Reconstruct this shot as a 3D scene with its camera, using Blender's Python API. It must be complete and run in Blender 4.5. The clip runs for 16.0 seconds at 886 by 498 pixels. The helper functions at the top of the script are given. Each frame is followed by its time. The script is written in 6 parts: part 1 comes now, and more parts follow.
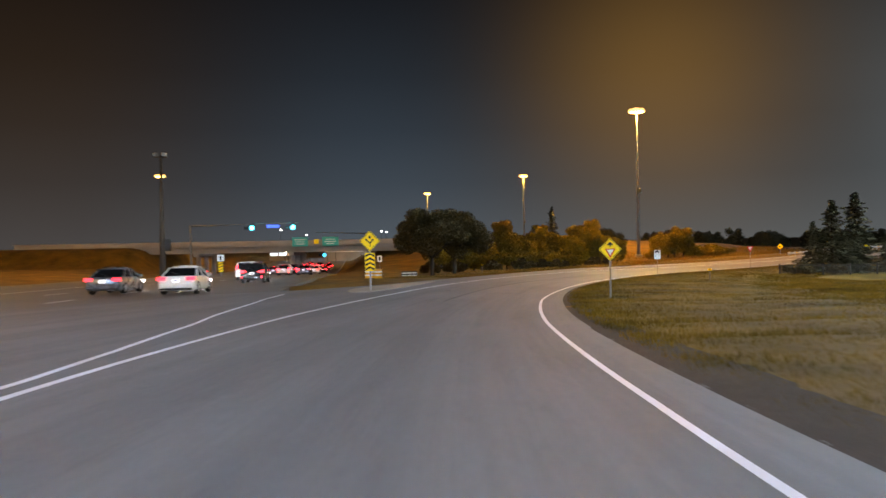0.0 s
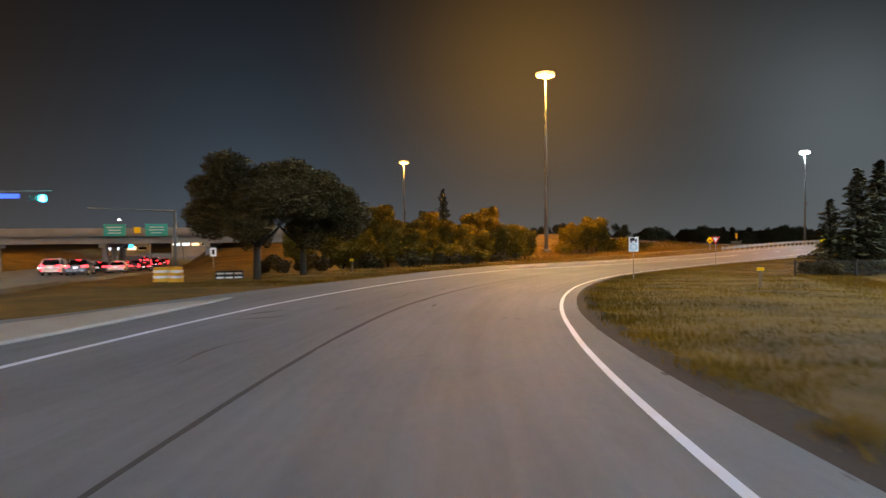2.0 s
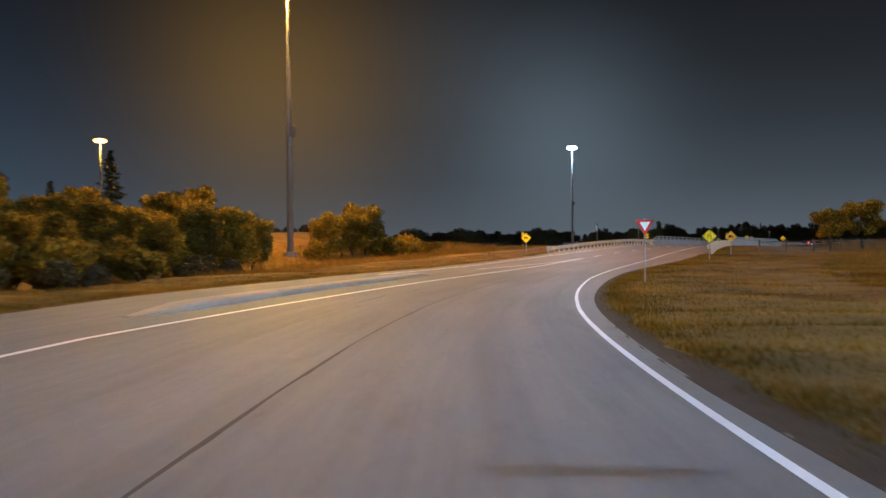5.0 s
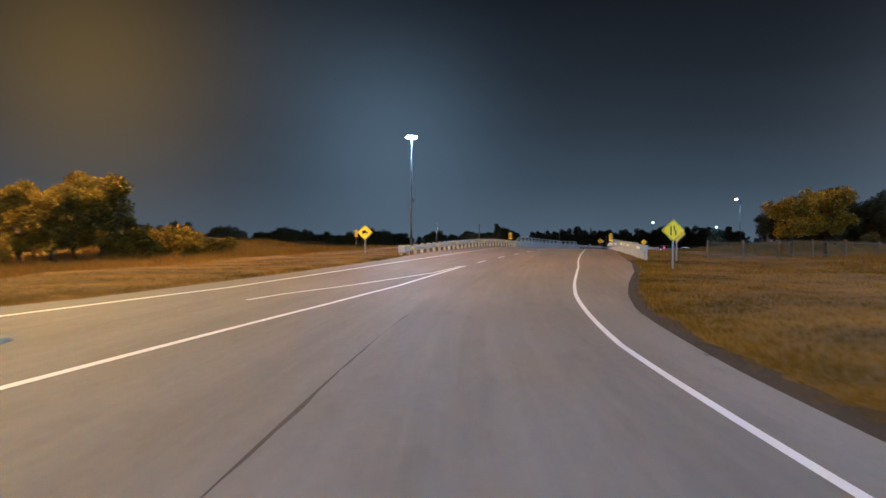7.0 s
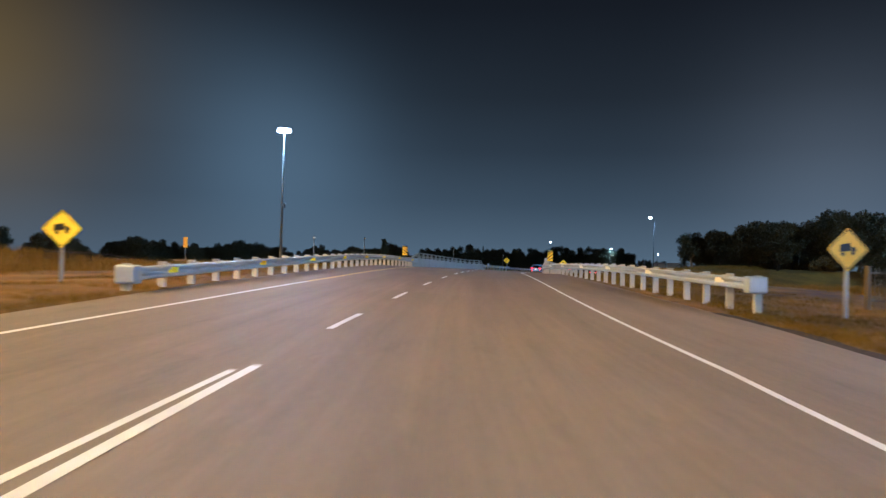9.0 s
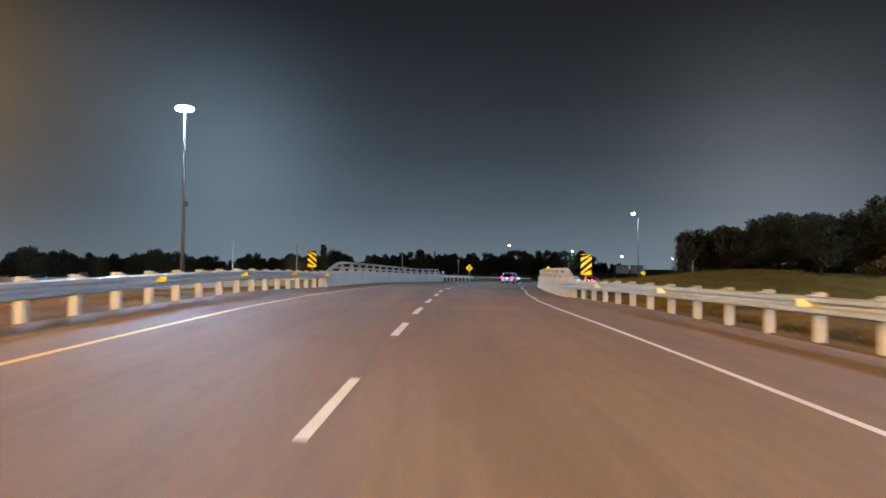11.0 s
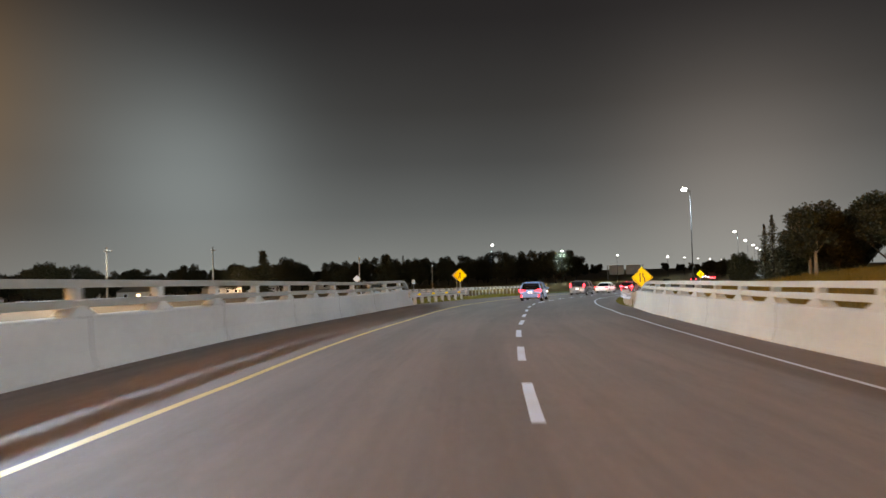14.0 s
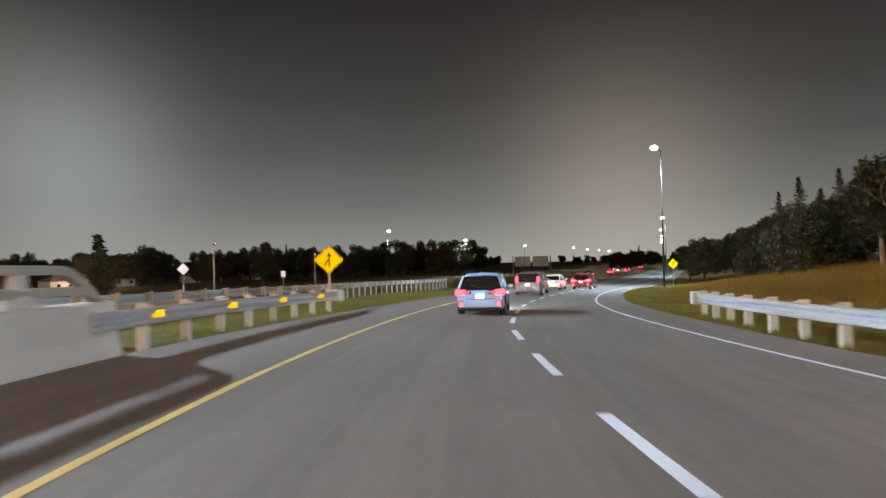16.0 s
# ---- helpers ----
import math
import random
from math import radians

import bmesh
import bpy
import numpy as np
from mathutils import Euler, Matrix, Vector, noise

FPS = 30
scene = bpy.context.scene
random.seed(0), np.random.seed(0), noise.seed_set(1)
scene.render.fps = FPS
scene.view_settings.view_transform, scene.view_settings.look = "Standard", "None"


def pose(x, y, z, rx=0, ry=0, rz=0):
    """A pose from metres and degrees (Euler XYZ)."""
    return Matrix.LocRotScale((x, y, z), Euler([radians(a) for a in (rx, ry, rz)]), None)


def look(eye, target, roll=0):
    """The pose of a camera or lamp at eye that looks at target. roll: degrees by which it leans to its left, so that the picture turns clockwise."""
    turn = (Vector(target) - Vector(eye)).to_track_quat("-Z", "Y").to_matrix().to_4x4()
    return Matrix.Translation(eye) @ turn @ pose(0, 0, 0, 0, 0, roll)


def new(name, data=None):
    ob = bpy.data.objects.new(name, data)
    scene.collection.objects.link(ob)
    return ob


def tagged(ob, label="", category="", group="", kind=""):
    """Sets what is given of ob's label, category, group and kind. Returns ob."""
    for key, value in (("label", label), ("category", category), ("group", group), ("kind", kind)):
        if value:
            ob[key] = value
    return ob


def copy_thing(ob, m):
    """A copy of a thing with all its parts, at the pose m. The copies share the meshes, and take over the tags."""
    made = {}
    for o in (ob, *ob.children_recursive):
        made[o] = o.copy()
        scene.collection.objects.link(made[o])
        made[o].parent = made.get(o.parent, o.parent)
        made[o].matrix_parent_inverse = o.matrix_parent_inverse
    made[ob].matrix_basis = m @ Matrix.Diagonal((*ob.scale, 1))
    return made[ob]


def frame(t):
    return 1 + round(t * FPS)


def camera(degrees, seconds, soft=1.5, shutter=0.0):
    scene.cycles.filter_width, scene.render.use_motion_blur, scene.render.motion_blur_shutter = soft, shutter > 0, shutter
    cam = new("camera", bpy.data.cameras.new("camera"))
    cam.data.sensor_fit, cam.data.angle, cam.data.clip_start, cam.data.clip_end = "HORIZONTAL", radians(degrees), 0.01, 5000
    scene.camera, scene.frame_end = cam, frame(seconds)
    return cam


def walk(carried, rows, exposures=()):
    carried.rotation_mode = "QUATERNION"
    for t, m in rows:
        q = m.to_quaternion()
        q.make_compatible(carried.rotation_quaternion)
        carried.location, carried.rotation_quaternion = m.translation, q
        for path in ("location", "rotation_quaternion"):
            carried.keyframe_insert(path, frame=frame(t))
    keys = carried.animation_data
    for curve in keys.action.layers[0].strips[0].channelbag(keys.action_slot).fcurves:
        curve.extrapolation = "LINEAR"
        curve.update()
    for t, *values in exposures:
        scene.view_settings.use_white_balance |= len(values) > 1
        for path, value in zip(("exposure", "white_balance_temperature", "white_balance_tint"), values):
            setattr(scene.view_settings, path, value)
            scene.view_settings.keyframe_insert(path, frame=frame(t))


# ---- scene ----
cam = camera(62.7, 16.0, shutter=0.4)
PATH = [
    (0, (-0.000, -0.000, 1.500), (-0.0143, 1.9998, 1.4790), -0.99),
    (0.5, (0.000, 7.543, 1.223), (0.0677, 9.5421, 1.1987), -0.67),
    (1, (0.309, 15.016, 0.937), (0.4635, 17.0097, 0.9105), -0.51),
    (1.5, (0.877, 22.304, 0.652), (1.1138, 24.2894, 0.6201), -0.45),
    (2, (1.766, 29.495, 0.408), (2.0894, 31.4680, 0.3743), -0.51),
    (2.5, (2.964, 36.621, 0.183), (3.3829, 38.5757, 0.1447), -0.48),
    (3, (4.531, 43.641, -0.022), (5.0676, 45.5667, -0.0627), -0.64),
    (3.5, (6.493, 50.447, -0.204), (7.1428, 52.3382, -0.2315), -0.42),
    (4, (8.834, 57.063, -0.370), (9.5930, 58.9132, -0.3864), -0.27),
    (4.5, (11.550, 63.509, -0.524), (12.4168, 65.3115, -0.5395), -0.34),
    (5, (14.650, 69.801, -0.671), (15.6214, 71.5487, -0.6957), -0.63),
    (5.5, (18.144, 75.951, -0.816), (19.2196, 77.6368, -0.8526), -0.93),
    (6, (22.000, 81.997, -0.964), (23.1801, 83.6120, -0.9974), -0.59),
    (6.5, (26.164, 87.803, -1.104), (27.4325, 89.3487, -1.1303), -0.32),
    (7, (30.768, 93.385, -1.208), (32.1167, 94.8619, -1.2273), 0.18),
    (7.5, (35.791, 98.828, -1.270), (37.2112, 100.2367, -1.2775), 0.47),
    (8, (41.159, 104.176, -1.281), (42.6368, 105.5233, -1.2760), 0.88),
    (8.5, (46.609, 109.144, -1.248), (48.1364, 110.4347, -1.2277), 1.29),
    (9, (52.216, 113.936, -1.182), (53.7768, 115.1861, -1.1503), 1.46),
    (9.5, (58.059, 118.678, -1.078), (59.6517, 119.8877, -1.0546), 0.92),
    (10, (64.108, 123.363, -0.953), (65.7246, 124.5405, -0.9343), 0.46),
    (10.5, (70.316, 128.003, -0.819), (71.9495, 129.1565, -0.7932), 0.29),
    (11, (76.636, 132.610, -0.692), (78.2791, 133.7489, -0.6430), 0.34),
    (11.5, (83.021, 137.196, -0.586), (84.6705, 138.3238, -0.5071), 0.34),
    (12, (89.415, 141.784, -0.516), (91.0728, 142.9000, -0.4307), -0.17),
    (12.5, (95.945, 146.443, -0.483), (97.6100, 147.5480, -0.3976), -0.56),
    (13, (102.785, 151.098, -0.479), (104.4560, 152.1947, -0.3947), -0.75),
    (13.5, (109.414, 155.664, -0.505), (111.0869, 156.7569, -0.4295), -1.33),
    (14, (116.101, 160.080, -0.560), (117.7910, 161.1475, -0.4954), -1.47),
    (14.5, (123.010, 164.361, -0.646), (124.7344, 165.3725, -0.5889), -1.51),
    (15, (130.150, 168.490, -0.765), (131.9086, 169.4402, -0.7154), -1.37),
    (15.5, (137.421, 172.387, -0.917), (139.2147, 173.2715, -0.8754), -1.42),
    (16, (144.808, 176.081, -1.078), (146.6349, 176.8952, -1.0408), -1.29),
]

EXPO = [(0, 0.08, 7150, 17), (3.2, 0.02, 6900, 17), (5.3, 0.0, 5900, 14), (7, 0.05, 5150, 9), (9, 0.18, 4850, 7), (11.3, 0.8, 6100, 11), (12.5, 1.03, 7050, 14), (14.5, 1.15, 8200, 17), (16, 1.42, 8300, 18)]
walk(cam, [(t, look(eye, target, roll)) for t, eye, target, roll in PATH], EXPO)

SODIUM, WARM, LED = (1.0, 0.52, 0.1), (1.0, 0.82, 0.62), (0.5, 0.76, 1.0)


# ---------- night sky ----------
def build_sky():
    w = bpy.data.worlds.new("night_sky")
    scene.world = w
    w.use_nodes = True
    nt = w.node_tree
    n, l = nt.nodes, nt.links
    n.clear()
    out, bg = n.new("ShaderNodeOutputWorld"), n.new("ShaderNodeBackground")
    tc, sep = n.new("ShaderNodeTexCoord"), n.new("ShaderNodeSeparateXYZ")
    ramp, nz, mul = n.new("ShaderNodeValToRGB"), n.new("ShaderNodeTexNoise"), n.new("ShaderNodeMixRGB")
    l.new(tc.outputs["Generated"], sep.inputs[0])
    l.new(sep.outputs["Z"], ramp.inputs[0])
    e = ramp.color_ramp.elements
    stops = ((0.0, (0.09, 0.11, 0.124)), (0.08, (0.045, 0.056, 0.065)), (0.15, (0.025, 0.03, 0.035)), (0.22, (0.0155, 0.0175, 0.02)), (0.33, (0.0085, 0.009, 0.0108)), (0.6, (0.004, 0.004, 0.0048)))
    e[0].position, e[0].color = stops[0][0], (*stops[0][1], 1)
    e[1].position, e[1].color = stops[-1][0], (*stops[-1][1], 1)
    for at, c in stops[1:-1]:
        e.new(at).color = (*c, 1)
    nz.inputs["Scale"].default_value = 2.2
    nz.inputs["Detail"].default_value = 3
    l.new(tc.outputs["Generated"], nz.inputs["Vector"])
    mul.blend_type, mul.inputs[0].default_value = "SOFT_LIGHT", 0.2
    l.new(ramp.outputs[0], mul.inputs[1])
    l.new(nz.outputs["Fac"], mul.inputs[2])
    # the town's glow lies to the east, and the west is dim and brown
    mr, glow, mx = n.new("ShaderNodeMapRange"), n.new("ShaderNodeMixRGB"), n.new("ShaderNodeMixRGB")
    mr.inputs["From Min"].default_value, mr.inputs["From Max"].default_value = -0.45, 0.9
    l.new(sep.outputs["X"], mr.inputs["Value"])
    glow.blend_type, glow.inputs[0].default_value, glow.inputs[2].default_value = "MULTIPLY", 1.0, (1.05, 1.04, 1.0, 1)
    dim = n.new("ShaderNodeMixRGB")
    dim.blend_type, dim.inputs[0].default_value, dim.inputs[2].default_value = "MULTIPLY", 1.0, (0.5, 0.45, 0.44, 1)
    l.new(mul.outputs[0], glow.inputs[1])
    l.new(mul.outputs[0], dim.inputs[1])
    l.new(mr.outputs[0], mx.inputs[0])
    l.new(dim.outputs[0], mx.inputs[1])
    l.new(glow.outputs[0], mx.inputs[2])
    # lamp halos painted into the sky as soft fixed glows: bearing, elevation, breadth in degrees
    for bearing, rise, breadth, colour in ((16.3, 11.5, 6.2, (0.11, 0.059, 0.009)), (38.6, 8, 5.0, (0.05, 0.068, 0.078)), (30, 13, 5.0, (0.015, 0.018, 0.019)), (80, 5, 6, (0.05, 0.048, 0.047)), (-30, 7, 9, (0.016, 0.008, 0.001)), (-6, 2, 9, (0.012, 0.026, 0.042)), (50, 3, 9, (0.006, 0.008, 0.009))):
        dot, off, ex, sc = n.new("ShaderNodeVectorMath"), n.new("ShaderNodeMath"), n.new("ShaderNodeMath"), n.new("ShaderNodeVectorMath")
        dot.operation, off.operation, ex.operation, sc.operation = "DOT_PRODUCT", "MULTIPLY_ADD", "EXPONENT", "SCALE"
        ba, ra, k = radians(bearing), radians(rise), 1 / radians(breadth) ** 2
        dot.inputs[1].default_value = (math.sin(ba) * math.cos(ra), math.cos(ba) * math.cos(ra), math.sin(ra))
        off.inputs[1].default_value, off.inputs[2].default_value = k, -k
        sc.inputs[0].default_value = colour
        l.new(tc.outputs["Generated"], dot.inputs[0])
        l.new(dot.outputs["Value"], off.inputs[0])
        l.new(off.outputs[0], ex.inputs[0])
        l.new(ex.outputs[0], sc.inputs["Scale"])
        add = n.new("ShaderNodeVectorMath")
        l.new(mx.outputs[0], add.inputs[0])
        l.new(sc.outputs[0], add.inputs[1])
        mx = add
    l.new(mx.outputs[0], bg.inputs["Color"])
    bg.inputs["Strength"].default_value = 1.0
    l.new(bg.outputs[0], out.inputs[0])


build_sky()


# ---------- materials ----------
def material(name, base, rough=0.7, metal=0.0, grain=None, other=None, big=0.15, amount=0.5, bump=0.0, fine=None, emit=None, island=0.0, coat=0.0, trans=0.0, spot=0.5):
    """A surface of two tones mixed by a coarse and a fine noise, in metres of the object's own space."""
    m = bpy.data.materials.new(name)
    m.use_nodes = True
    nt = m.node_tree
    n, l = nt.nodes, nt.links
    p = n["Principled BSDF"]
    p.inputs["Roughness"].default_value, p.inputs["Metallic"].default_value = rough, metal
    p.inputs["Coat Weight"].default_value = coat
    p.inputs["Specular IOR Level"].default_value = 0.5 if (coat or metal or rough < 0.3) else 0.25
    p.inputs["Transmission Weight"].default_value = trans
    if emit:
        p.inputs["Base Color"].default_value = (*base, 1)
        p.inputs["Emission Color"].default_value = (*emit[0], 1)
        p.inputs["Emission Strength"].default_value = emit[1]
        return m
    other = other or tuple(c * 0.7 for c in base)
    tc = n.new("ShaderNodeNewGeometry")
    n1, n2 = n.new("ShaderNodeTexNoise"), n.new("ShaderNodeTexNoise")
    n1.inputs["Scale"].default_value, n1.inputs["Detail"].default_value = big, 4
    n2.inputs["Scale"].default_value, n2.inputs["Detail"].default_value = grain or 14.0, 5
    l.new(tc.outputs["Position"], n1.inputs["Vector"])
    l.new(tc.outputs["Position"], n2.inputs["Vector"])
    r1 = n.new("ShaderNodeMapRange")
    r1.inputs["From Min"].default_value, r1.inputs["From Max"].default_value = spot - 0.16, spot + 0.16
    l.new(n1.outputs["Fac"], r1.inputs["Value"])
    add = n.new("ShaderNodeMath")
    add.operation = "MULTIPLY_ADD"
    l.new(n2.outputs["Fac"], add.inputs[0])
    add.inputs[1].default_value = 1.0
    sub = n.new("ShaderNodeMath")
    sub.operation, sub.use_clamp = "MULTIPLY", True
    l.new(r1.outputs[0], add.inputs[2])
    l.new(add.outputs[0], sub.inputs[0])
    sub.inputs[1].default_value = amount
    mix = n.new("ShaderNodeMixRGB")
    mix.inputs[1].default_value, mix.inputs[2].default_value = (*base, 1), (*other, 1)
    l.new(sub.outputs[0], mix.inputs[0])
    col = mix.outputs[0]
    if island:
        hsv, rr = n.new("ShaderNodeHueSaturation"), n.new("ShaderNodeMapRange")
        l.new(tc.outputs["Random Per Island"], rr.inputs["Value"])
        rr.inputs["To Min"].default_value, rr.inputs["To Max"].default_value = 1 - island, 1 + island
        l.new(rr.outputs[0], hsv.inputs["Value"])
        l.new(col, hsv.inputs["Color"])
        col = hsv.outputs[0]
    l.new(col, p.inputs["Base Color"])
    rv = n.new("ShaderNodeMapRange")
    rv.inputs["To Min"].default_value, rv.inputs["To Max"].default_value = max(rough - 0.1, 0.02), min(rough + 0.1, 1)
    l.new(n2.outputs["Fac"], rv.inputs["Value"])
    l.new(rv.outputs[0], p.inputs["Roughness"])
    if bump:
        n3, bp = n.new("ShaderNodeTexNoise"), n.new("ShaderNodeBump")
        n3.inputs["Scale"].default_value, n3.inputs["Detail"].default_value = fine or 60.0, 4
        l.new(tc.outputs["Position"], n3.inputs["Vector"])
        bp.inputs["Strength"].default_value, bp.inputs["Distance"].default_value = bump, 0.02
        l.new(n3.outputs["Fac"], bp.inputs["Height"])
        l.new(bp.outputs[0], p.inputs["Normal"])
    return m


